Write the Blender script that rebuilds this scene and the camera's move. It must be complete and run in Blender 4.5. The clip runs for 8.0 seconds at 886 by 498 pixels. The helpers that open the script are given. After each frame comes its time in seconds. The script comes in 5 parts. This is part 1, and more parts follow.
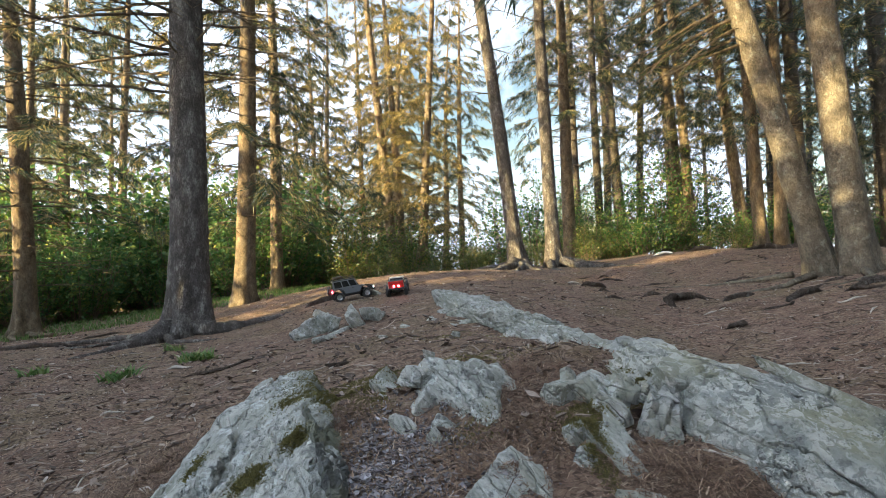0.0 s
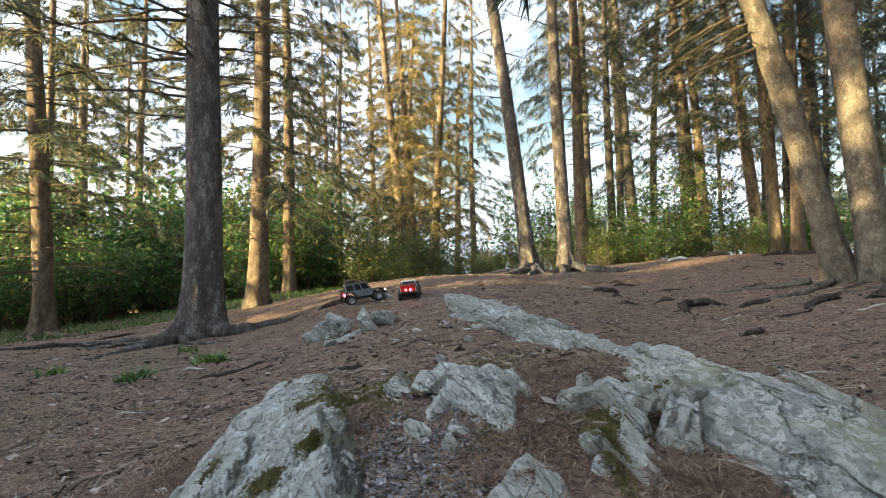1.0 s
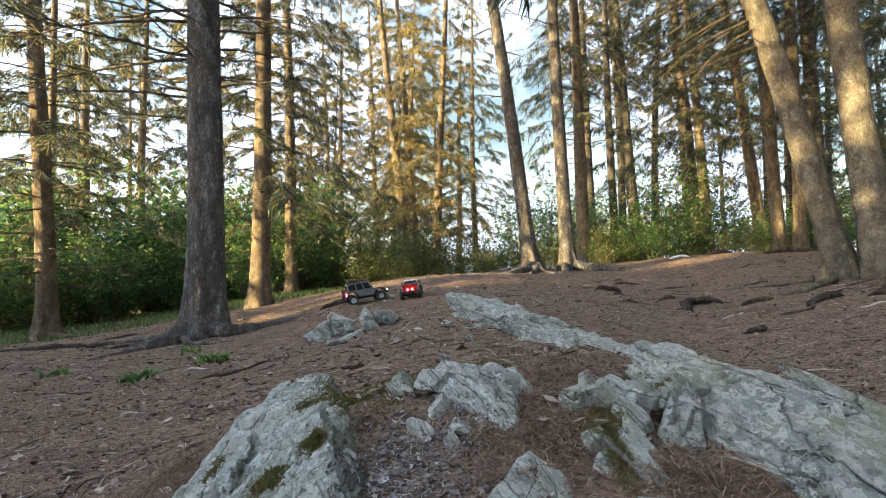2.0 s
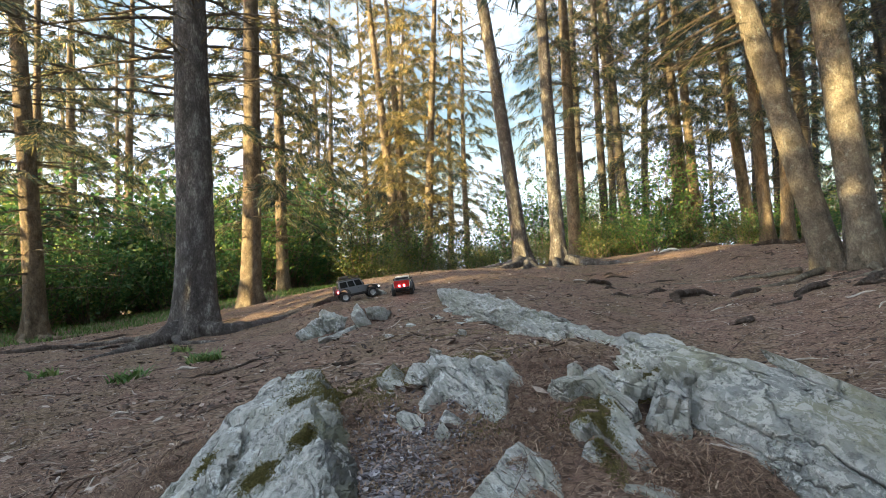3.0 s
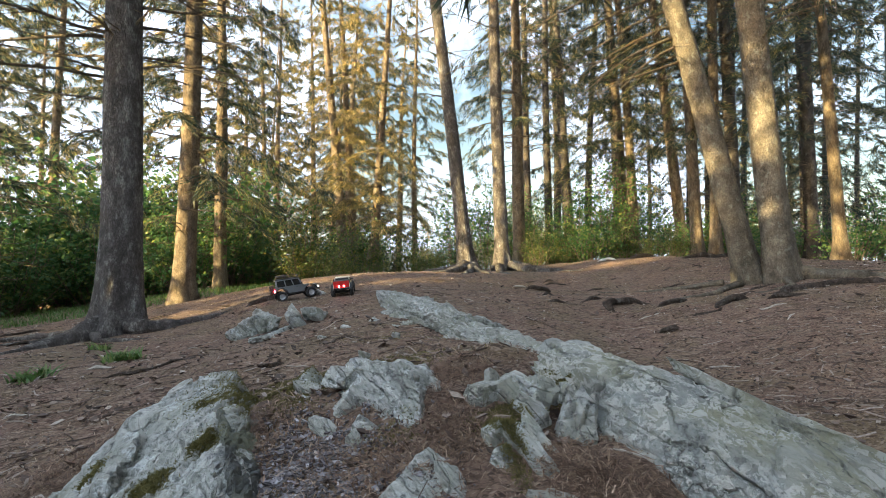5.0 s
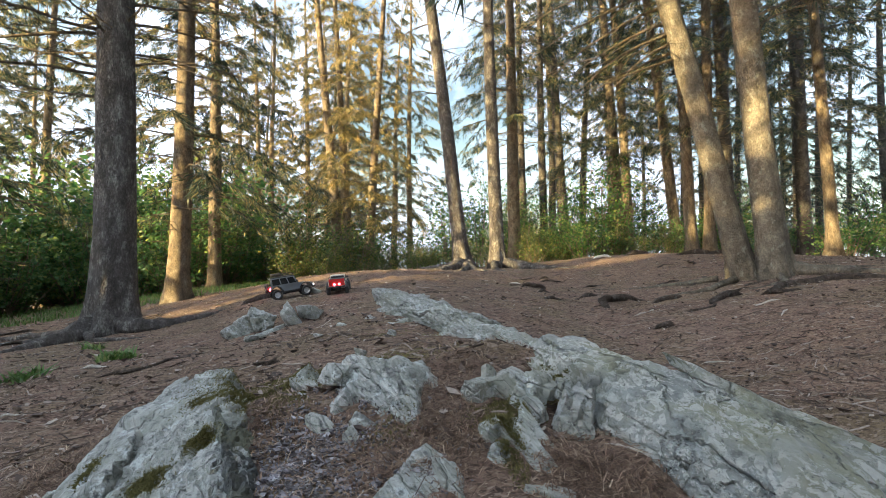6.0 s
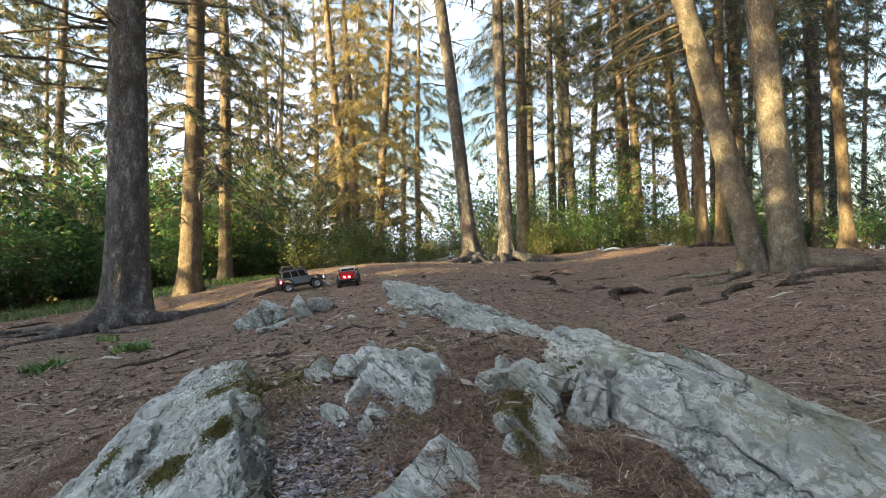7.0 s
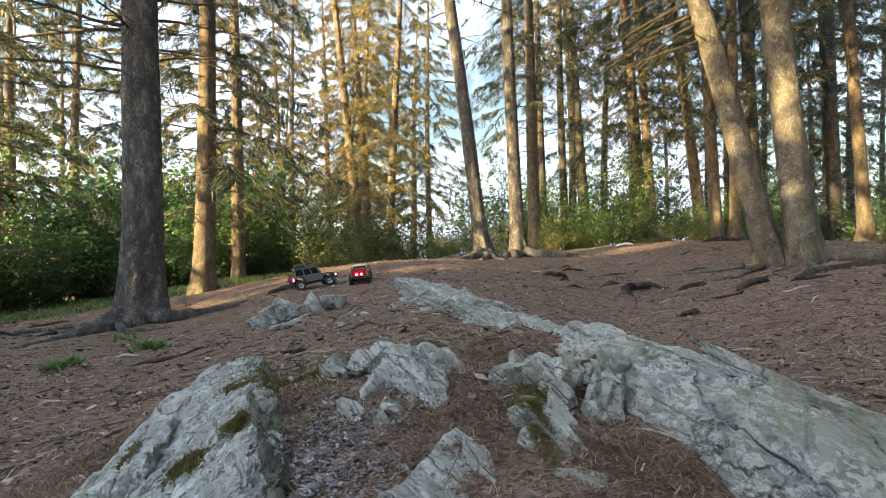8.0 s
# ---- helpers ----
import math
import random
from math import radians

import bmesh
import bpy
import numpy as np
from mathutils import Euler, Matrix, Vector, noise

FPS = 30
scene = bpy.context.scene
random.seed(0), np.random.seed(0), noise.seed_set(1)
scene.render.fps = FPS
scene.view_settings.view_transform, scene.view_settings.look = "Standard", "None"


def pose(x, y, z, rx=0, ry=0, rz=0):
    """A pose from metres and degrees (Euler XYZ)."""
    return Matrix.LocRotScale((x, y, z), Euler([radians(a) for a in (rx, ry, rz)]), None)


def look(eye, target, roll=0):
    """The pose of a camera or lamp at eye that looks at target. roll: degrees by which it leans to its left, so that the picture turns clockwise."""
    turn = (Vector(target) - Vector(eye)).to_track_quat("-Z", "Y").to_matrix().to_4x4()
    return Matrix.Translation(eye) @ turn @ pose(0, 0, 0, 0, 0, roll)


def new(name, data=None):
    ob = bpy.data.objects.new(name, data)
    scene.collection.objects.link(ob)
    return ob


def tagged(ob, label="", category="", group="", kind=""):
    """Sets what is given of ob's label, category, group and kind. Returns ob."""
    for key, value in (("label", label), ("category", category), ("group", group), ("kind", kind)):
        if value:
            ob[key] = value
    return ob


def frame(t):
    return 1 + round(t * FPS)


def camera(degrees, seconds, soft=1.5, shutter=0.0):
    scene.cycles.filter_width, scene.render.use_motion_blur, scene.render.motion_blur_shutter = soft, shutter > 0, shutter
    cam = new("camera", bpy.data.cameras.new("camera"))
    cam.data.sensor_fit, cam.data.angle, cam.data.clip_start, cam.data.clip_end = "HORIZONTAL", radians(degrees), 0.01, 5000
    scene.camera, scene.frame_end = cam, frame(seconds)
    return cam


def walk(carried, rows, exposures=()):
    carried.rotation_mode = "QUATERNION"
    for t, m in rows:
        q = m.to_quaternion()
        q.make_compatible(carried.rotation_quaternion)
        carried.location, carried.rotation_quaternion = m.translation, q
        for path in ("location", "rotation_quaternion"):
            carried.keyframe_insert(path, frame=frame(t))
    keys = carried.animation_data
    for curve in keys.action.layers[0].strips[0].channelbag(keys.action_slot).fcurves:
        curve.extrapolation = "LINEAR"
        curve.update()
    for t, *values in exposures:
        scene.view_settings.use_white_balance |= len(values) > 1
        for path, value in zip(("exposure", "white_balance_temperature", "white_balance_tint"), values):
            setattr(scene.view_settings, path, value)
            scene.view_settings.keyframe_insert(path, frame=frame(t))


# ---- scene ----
cam = camera(82.0, 8.0, soft=0.55)

PATH = [
    (0, (0.027, -0.008, 1.024), (0.019, 1.991, 1.082), 0.3),
    (0.5, (0.023, -0.009, 1.025), (-0.002, 1.99, 1.087), 0.3),
    (1, (0.013, -0.005, 1.027), (-0.038, 1.993, 1.099), 0.7),
    (2.5, (0.016, -0.01, 1.022), (-0.04, 1.989, 1.086), 0.3),
    (3, (0.024, -0.011, 1.018), (-0.003, 1.988, 1.074), -0.3),
    (3.5, (0.036, -0.008, 1.018), (0.044, 1.991, 1.072), -0.1),
    (4, (0.053, -0.004, 1.017), (0.107, 1.995, 1.076), 0.6),
    (4.5, (0.095, 0.008, 1.021), (0.223, 2.002, 1.094), 2.2),
    (5, (0.101, 0.005, 1.018), (0.274, 1.996, 1.087), 1.6),
    (6.5, (0.092, 0.008, 1.012), (0.286, 1.997, 1.061), 1.4),
    (7, (0.083, 0.007, 1.01), (0.243, 2.0, 1.043), 1.3),
    (7.5, (0.078, 0.006, 1.008), (0.206, 2.002, 1.04), 1.3),
    (8, (0.077, 0.004, 1.004), (0.195, 2.001, 1.025), 0.8),
]
walk(cam, [(t, look(eye, target, roll)) for t, eye, target, roll in PATH])

# ---- world and sun ----
SUN_ELEV, SUN_ROT = radians(6.0), radians(242.0)
world = bpy.data.worlds.new("world")
scene.world = world
world.use_nodes = True
wn = world.node_tree
sky = wn.nodes.new("ShaderNodeTexSky")
sky.sky_type = "NISHITA"
sky.sun_disc = False
sky.sun_elevation, sky.sun_rotation = SUN_ELEV, SUN_ROT
sky.dust_density = 1.5
# thin bright cloud over the whole sky
cloud = wn.nodes.new("ShaderNodeTexNoise")
for key, value in (("Scale", 2.6), ("Detail", 7.0), ("Roughness", 0.6)):
    cloud.inputs[key].default_value = value
cover = wn.nodes.new("ShaderNodeMapRange")
for key, value in (("From Min", 0.43), ("From Max", 0.57), ("To Min", 0.0), ("To Max", 0.92)):
    cover.inputs[key].default_value = value
wn.links.new(cloud.outputs["Fac"], cover.inputs["Value"])
veil = wn.nodes.new("ShaderNodeMix")
veil.data_type = "RGBA"
veil.inputs[7].default_value = (4.02, 4.75, 5.95, 1)
wn.links.new(cover.outputs[0], veil.inputs[0])
wn.links.new(sky.outputs[0], veil.inputs[6])
# the cloud glows towards the low sun and dulls away from it
way = wn.nodes.new("ShaderNodeTexCoord")
near_sun = wn.nodes.new("ShaderNodeVectorMath")
near_sun.operation = "DOT_PRODUCT"
near_sun.inputs[1].default_value = (math.sin(SUN_ROT + 0.14), math.cos(SUN_ROT + 0.14), 0.15)
wn.links.new(way.outputs["Generated"], near_sun.inputs[0])
half_way = wn.nodes.new("ShaderNodeMapRange")
for key, value in (("From Min", -1.0), ("From Max", 1.0), ("To Min", 0.0), ("To Max", 1.0)):
    half_way.inputs[key].default_value = value
wn.links.new(near_sun.outputs["Value"], half_way.inputs["Value"])
fall = wn.nodes.new("ShaderNodeMath")
fall.operation = "POWER"
fall.inputs[1].default_value = 3.6
wn.links.new(half_way.outputs[0], fall.inputs[0])
glow = wn.nodes.new("ShaderNodeMath")
glow.operation = "MULTIPLY_ADD"
glow.inputs[1].default_value, glow.inputs[2].default_value = 1.85, 0.82
wn.links.new(fall.outputs[0], glow.inputs[0])
lit = wn.nodes.new("ShaderNodeVectorMath")
lit.operation = "SCALE"
wn.links.new(veil.outputs[2], lit.inputs[0])
wn.links.new(glow.outputs[0], lit.inputs["Scale"])
wn.links.new(lit.outputs[0], wn.nodes["Background"].inputs[0])
wn.nodes["Background"].inputs[1].default_value = 0.105

sun_data = bpy.data.lights.new("sun", "SUN")
sun_data.energy, sun_data.angle, sun_data.color = 5.0, radians(0.55), (1.0, 0.77, 0.37)
sun = new("sun", sun_data)
SUN_FROM = Vector((math.sin(SUN_ROT) * math.cos(SUN_ELEV), math.cos(SUN_ROT) * math.cos(SUN_ELEV), math.sin(SUN_ELEV)))
sun.matrix_world = look(SUN_FROM * 50, (0, 0, 0))
scene.view_settings.exposure = 2.4


# ---- materials ----
def nodes_of(name):
    m = bpy.data.materials.new(name)
    m.use_nodes = True
    nt = m.node_tree
    return m, nt, nt.nodes["Principled BSDF"]


def add(nt, kind, **values):
    n = nt.nodes.new(kind)
    for key, v in values.items():
        n.inputs[key.replace("_", " ")].default_value = v
    return n


def coords(nt, scale=(1, 1, 1), rot=(0, 0, 0), world_space=True):
    """Mapped coordinates: world metres, or the object's own."""
    if world_space:
        src = nt.nodes.new("ShaderNodeNewGeometry").outputs["Position"]
    else:
        src = nt.nodes.new("ShaderNodeTexCoord").outputs["Object"]
    mp = nt.nodes.new("ShaderNodeMapping")
    mp.inputs["Scale"].default_value = scale
    mp.inputs["Rotation"].default_value = [radians(a) for a in rot]
    nt.links.new(src, mp.inputs["Vector"])
    return mp.outputs[0]


LAYERS = ((0.76, 0.2, 0.62), (-0.25, 0.97, 0.0), (-0.6, -0.15, 0.78))  # across the rock's layers, and along them


def layer_coords(nt, scales, layers=LAYERS):
    pos = nt.nodes.new("ShaderNodeNewGeometry").outputs["Position"]
    comb = nt.nodes.new("ShaderNodeCombineXYZ")
    for i, (axis, k) in enumerate(zip(layers, scales)):
        d = nt.nodes.new("ShaderNodeVectorMath")
        d.operation = "DOT_PRODUCT"
        nt.links.new(pos, d.inputs[0])
        d.inputs[1].default_value = [a * k for a in axis]
        nt.links.new(d.outputs["Value"], comb.inputs[i])
    return comb.outputs[0]


def noise_tex(nt, vec, scale, detail=6.0, rough=0.6, dist=0.0):
    n = add(nt, "ShaderNodeTexNoise", Scale=scale, Detail=detail, Roughness=rough, Distortion=dist)
    nt.links.new(vec, n.inputs["Vector"])
    return n.outputs["Fac"]


def ramp(nt, fac, stops):
    r = nt.nodes.new("ShaderNodeValToRGB")
    el = r.color_ramp.elements
    while len(el) < len(stops):
        el.new(0.5)
    for e, (p, c) in zip(el, stops):
        e.position = p
        e.color = (*c, 1) if len(c) == 3 else c
    nt.links.new(fac, r.inputs[0])
    return r.outputs[0]


def mixed(nt, fac, a, b, mode="MIX"):
    n = nt.nodes.new("ShaderNodeMix")
    n.data_type, n.blend_type = "RGBA", mode
    for socket, v in ((n.inputs[0], fac), (n.inputs[6], a), (n.inputs[7], b)):
        if isinstance(v, (int, float)):
            socket.default_value = v
        elif isinstance(v, tuple):
            socket.default_value = (*v, 1)
        else:
            nt.links.new(v, socket)
    return n.outputs[2]


def bumped(nt, bsdf, height, strength, distance):
    b = add(nt, "ShaderNodeBump", Strength=strength, Distance=distance)
    nt.links.new(height, b.inputs["Height"])
    nt.links.new(b.outputs[0], bsdf.inputs["Normal"])


def grey(v):
    return (v, v, v)


def m_ground():
    m, nt, p = nodes_of("forest_floor")
    v = coords(nt)
    big = noise_tex(nt, v, 0.8, 5)
    mid = noise_tex(nt, v, 5.5, 7, 0.7)
    fine = noise_tex(nt, v, 55, 6, 0.72)
    grit = noise_tex(nt, v, 190, 4, 0.7)
    c = ramp(nt, mid, [(0.32, (0.116, 0.072, 0.052)), (0.5, (0.219, 0.140, 0.099)), (0.68, (0.327, 0.219, 0.155))])
    c = mixed(nt, ramp(nt, big, [(0.4, grey(0)), (0.62, grey(0.55))]), c, (0.206, 0.133, 0.103))
    hollow = noise_tex(nt, coords(nt, (1, 1, 1), (0, 0, 50)), 2.6, 8, 0.75)
    c = mixed(nt, ramp(nt, hollow, [(0.36, grey(0.55)), (0.46, grey(0))]), c, (0.065, 0.043, 0.036))
    green = noise_tex(nt, coords(nt, (1, 1, 1), (0, 0, 10)), 1.7, 6, 0.65)
    c = mixed(nt, ramp(nt, green, [(0.48, grey(0)), (0.62, grey(0.55))]), c, (0.16, 0.13, 0.066))
    c = mixed(nt, ramp(nt, fine, [(0.36, grey(0.7)), (0.56, grey(0))]), c, (0.052, 0.034, 0.028))
    c = mixed(nt, ramp(nt, grit, [(0.54, grey(0)), (0.68, grey(0.5))]), c, (0.361, 0.271, 0.215))
    for scale, turn, stretch, light, dark in ((34.0, 25, 1.7, 0.9, 0.84), (80.0, -40, 2.4, 0.88, 0.82)):
        flakes = add(nt, "ShaderNodeTexVoronoi", Scale=scale)
        nt.links.new(coords(nt, (1, stretch, 1), (0, 0, turn)), flakes.inputs["Vector"])
        pick = nt.nodes.new("ShaderNodeSeparateColor")
        nt.links.new(flakes.outputs["Color"], pick.inputs[0])
        c = mixed(nt, ramp(nt, pick.outputs[0], [(light, grey(0)), (light + 0.06, grey(0.7))]), c, (0.327, 0.249, 0.194))
        c = mixed(nt, ramp(nt, pick.outputs[1], [(dark, grey(0)), (dark + 0.08, grey(0.65))]), c, (0.043, 0.029, 0.024))
    nt.links.new(c, p.inputs["Base Color"])
    p.inputs["Roughness"].default_value = 0.95
    p.inputs["Specular IOR Level"].default_value = 0.15
    h = mixed(nt, 0.45, mixed(nt, 0.5, mid, fine), grit)
    bumped(nt, p, h, 0.8, 0.022)
    return m


def m_rock(name="schist", tone=1.02, stain=0.4, lined=0.2, veins=20.0, layers=LAYERS):
    m, nt, p = nodes_of(name)
    v = coords(nt)
    strata = noise_tex(nt, layer_coords(nt, (veins, 4.5, 6), layers), 1.0, 8, 0.72, 0.6)
    grain = noise_tex(nt, v, 42, 7, 0.7)
    patch = noise_tex(nt, v, 5.5, 5, 0.6)
    c = ramp(nt, strata, [(0.27, (0.15 * tone, 0.152 * tone, 0.138 * tone)), (0.42, (0.31 * tone, 0.31 * tone, 0.285 * tone)),
                          (0.57, (0.45 * tone, 0.447 * tone, 0.412 * tone)), (0.76, (0.66 * tone, 0.65 * tone, 0.6 * tone))])
    c = mixed(nt, ramp(nt, patch, [(0.43, grey(0)), (0.6, grey(stain))]), c, (0.2, 0.205, 0.125))
    lich = noise_tex(nt, v, 17, 9, 0.75)
    c = mixed(nt, ramp(nt, lich, [(0.55, grey(0)), (0.585, grey(0.85))]), c, (0.52 * tone, 0.54 * tone, 0.52 * tone))
    dark = noise_tex(nt, coords(nt, (3, 3, 3), (0, 0, 0)), 3.7, 8, 0.75)
    c = mixed(nt, ramp(nt, dark, [(0.34, grey(0.75)), (0.42, grey(0))]), c, (0.1, 0.11, 0.105))
    c = mixed(nt, ramp(nt, grain, [(0.34, grey(0.85)), (0.47, grey(0))]), c, (0.085, 0.09, 0.085))
    lines = []
    for scales, width in (((13, 2.4, 3.6), 0.028), ((46, 9, 13), 0.05)):
        crack = add(nt, "ShaderNodeTexVoronoi", Scale=1.0)
        crack.feature = "DISTANCE_TO_EDGE"
        warp = nt.nodes.new("ShaderNodeVectorMath")
        warp.operation = "MULTIPLY_ADD"
        wob = add(nt, "ShaderNodeTexNoise", Scale=14.0, Detail=4.0)
        nt.links.new(v, wob.inputs["Vector"])
        nt.links.new(wob.outputs["Color"], warp.inputs[0])
        warp.inputs[1].default_value = (0.5, 0.5, 0.5)
        nt.links.new(layer_coords(nt, scales, layers), warp.inputs[2])
        nt.links.new(warp.outputs[0], crack.inputs["Vector"])
        lines.append(ramp(nt, crack.outputs["Distance"], [(0.0, grey(0)), (width, grey(1))]))
    both = mixed(nt, 1.0, lines[0], ramp(nt, lines[1], [(0.0, grey(0.7)), (1.0, grey(1))]), "MULTIPLY")
    c = mixed(nt, ramp(nt, both, [(0.0, grey(1 - lined)), (1.0, grey(1))]), (0.05, 0.057, 0.055), c)
    nt.links.new(c, p.inputs["Base Color"])
    p.inputs["Roughness"].default_value = 0.72
    fine = noise_tex(nt, v, 110, 5, 0.7)
    h = mixed(nt, 0.4, mixed(nt, 0.4, strata, grain), fine)
    h = mixed(nt, 1.0, h, both, "MULTIPLY")
    bumped(nt, p, h, 0.9, 0.03)
    return m


def m_slab():
    """Weathered slab: grey-green, mottled with ochre film, white crusts and dark pits, split by long cracks."""
    m, nt, p = nodes_of("lichened_slab")
    v = coords(nt)
    tall = coords(nt, (1, 0.8, 1))
    base = noise_tex(nt, tall, 11, 9, 0.7, 0.4)
    c = ramp(nt, base, [(0.3, (0.166, 0.175, 0.166)), (0.46, (0.278, 0.289, 0.274)), (0.58, (0.37, 0.374, 0.35)), (0.75, (0.465, 0.465, 0.435))])
    film = noise_tex(nt, tall, 3.6, 6, 0.62, 0.5)
    c = mixed(nt, ramp(nt, film, [(0.43, grey(0.05)), (0.55, grey(0.7))]), c, (0.29, 0.28, 0.168))
    blue = noise_tex(nt, coords(nt, (1, 1, 1), (0, 0, 70)), 3.6, 5, 0.6)
    c = mixed(nt, ramp(nt, blue, [(0.53, grey(0)), (0.66, grey(0.4))]), c, (0.382, 0.397, 0.392))
    crust = noise_tex(nt, tall, 38, 8, 0.7, 0.6)
    where = noise_tex(nt, coords(nt, (1, 1, 1), (0, 0, 20)), 4.2, 4, 0.6)
    crusted = mixed(nt, 1.0, ramp(nt, crust, [(0.495, grey(0)), (0.53, grey(0.9))]), ramp(nt, where, [(0.42, grey(0.12)), (0.51, grey(1))]), "MULTIPLY")
    c = mixed(nt, crusted, c, (0.54, 0.54, 0.495))
    pits = noise_tex(nt, v, 60, 6, 0.75)
    c = mixed(nt, ramp(nt, pits, [(0.34, grey(0.8)), (0.43, grey(0))]), c, (0.083, 0.091, 0.083))
    soot = noise_tex(nt, coords(nt, (1, 1, 1), (0, 0, 33)), 6.5, 8, 0.72)
    c = mixed(nt, ramp(nt, soot, [(0.34, grey(0.75)), (0.43, grey(0))]), c, (0.072, 0.080, 0.072))
    warp = nt.nodes.new("ShaderNodeVectorMath")
    warp.operation = "MULTIPLY_ADD"
    wob = add(nt, "ShaderNodeTexNoise", Scale=6.0, Detail=5.0)
    nt.links.new(v, wob.inputs["Vector"])
    nt.links.new(wob.outputs["Color"], warp.inputs[0])
    warp.inputs[1].default_value = (1.1, 1.1, 1.1)
    nt.links.new(layer_coords(nt, (6, 1.6, 2.2)), warp.inputs[2])
    crack = add(nt, "ShaderNodeTexVoronoi", Scale=1.0)
    crack.feature = "DISTANCE_TO_EDGE"
    nt.links.new(warp.outputs[0], crack.inputs["Vector"])
    line = ramp(nt, crack.outputs["Distance"], [(0.0, grey(0)), (0.03, grey(1))])
    c = mixed(nt, ramp(nt, line, [(0.0, grey(0.5)), (1.0, grey(1))]), (0.05, 0.057, 0.05), c)
    nt.links.new(c, p.inputs["Base Color"])
    p.inputs["Roughness"].default_value = 0.7
    h = mixed(nt, 0.5, mixed(nt, 0.5, base, crust), noise_tex(nt, v, 95, 6, 0.72))
    bumped(nt, p, mixed(nt, 1.0, h, line, "MULTIPLY"), 0.9, 0.035)
    return m


def m_bark(name, dark, mid, light, lichen=0.3, scale=1.0, mottle=12.0, edge=0.45, tall=0.55):
    m, nt, p = nodes_of(name)
    v = coords(nt, (1, 1, tall), world_space=False)
    cell = add(nt, "ShaderNodeTexVoronoi", Scale=48.0 * scale)
    cell.feature = "DISTANCE_TO_EDGE"
    warp = add(nt, "ShaderNodeTexNoise", Scale=14.0 * scale, Detail=4.0)
    nt.links.new(v, warp.inputs["Vector"])
    addv = nt.nodes.new("ShaderNodeVectorMath")
    addv.operation = "MULTIPLY_ADD"
    nt.links.new(warp.outputs["Color"], addv.inputs[0])
    addv.inputs[1].default_value = (0.13, 0.13, 0.13)
    nt.links.new(v, addv.inputs[2])
    nt.links.new(addv.outputs[0], cell.inputs["Vector"])
    plate = ramp(nt, cell.outputs["Distance"], [(0.0, grey(0)), (0.22, grey(1))])
    fine = noise_tex(nt, v, 60, 6, 0.7)
    mid_n = noise_tex(nt, v, mottle, 7, 0.7)
    c = ramp(nt, mid_n, [(0.32, dark), (0.5, mid), (0.7, light)])
    c = mixed(nt, ramp(nt, fine, [(0.35, grey(0.55)), (0.6, grey(0))]), c, tuple(a * 0.5 for a in dark))
    c = mixed(nt, ramp(nt, plate, [(0.0, grey(edge)), (1.0, grey(1))]), tuple(a * 0.6 for a in dark), c)
    lich = noise_tex(nt, v, 16, 8, 0.7)
    c = mixed(nt, ramp(nt, lich, [(0.56, grey(0)), (0.64, grey(lichen))]), c, (0.34, 0.36, 0.31))
    nt.links.new(c, p.inputs["Base Color"])
    p.inputs["Roughness"].default_value = 0.9
    p.inputs["Specular IOR Level"].default_value = 0.2
    h = mixed(nt, 0.35 + 0.5 * edge, plate, mixed(nt, 0.5, fine, mid_n))
    bumped(nt, p, h, 1.0, 0.03)
    return m


def m_leaf(name, a, b, c3, through_light=0.4, rough=0.55):
    m, nt, p = nodes_of(name)
    isl = nt.nodes.new("ShaderNodeNewGeometry").outputs["Random Per Island"]
    info = nt.nodes.new("ShaderNodeObjectInfo").outputs["Random"]
    c = ramp(nt, isl, [(0.0, a), (0.62, b), (1.0, c3)])
    c = mixed(nt, ramp(nt, info, [(0.0, grey(0.0)), (1.0, grey(0.45))]), c, tuple(x * 0.7 for x in a))
    nt.links.new(c, p.inputs["Base Color"])
    p.inputs["Roughness"].default_value = rough
    tr = nt.nodes.new("ShaderNodeBsdfTranslucent")
    nt.links.new(c, tr.inputs[0])
    mx = nt.nodes.new("ShaderNodeMixShader")
    mx.inputs[0].default_value = through_light
    nt.links.new(p.outputs[0], mx.inputs[1])
    nt.links.new(tr.outputs[0], mx.inputs[2])
    nt.links.new(mx.outputs[0], nt.nodes["Material Output"].inputs[0])
    return m


def m_litter(name, stops):
    m, nt, p = nodes_of(name)
    isl = nt.nodes.new("ShaderNodeNewGeometry").outputs["Random Per Island"]
    c = ramp(nt, isl, stops)
    f = noise_tex(nt, coords(nt), 90, 3)
    c = mixed(nt, ramp(nt, f, [(0.4, grey(0.35)), (0.6, grey(0))]), c, (0.05, 0.03, 0.02))
    nt.links.new(c, p.inputs["Base Color"])
    p.inputs["Roughness"].default_value = 0.85
    return m


def m_plain(name, colour, rough=0.5, metal=0.0, wear=0.25, emit=None, power=0.0):
    m, nt, p = nodes_of(name)
    v = coords(nt, world_space=False)
    n = noise_tex(nt, v, 30, 6, 0.7)
    c = mixed(nt, ramp(nt, n, [(0.45, grey(0)), (0.7, grey(wear))]), colour, (0.16, 0.12, 0.09))
    nt.links.new(c, p.inputs["Base Color"])
    p.inputs["Roughness"].default_value = rough
    p.inputs["Metallic"].default_value = metal
    if emit:
        p.inputs["Emission Color"].default_value = (*emit, 1)
        p.inputs["Emission Strength"].default_value = power
    return m


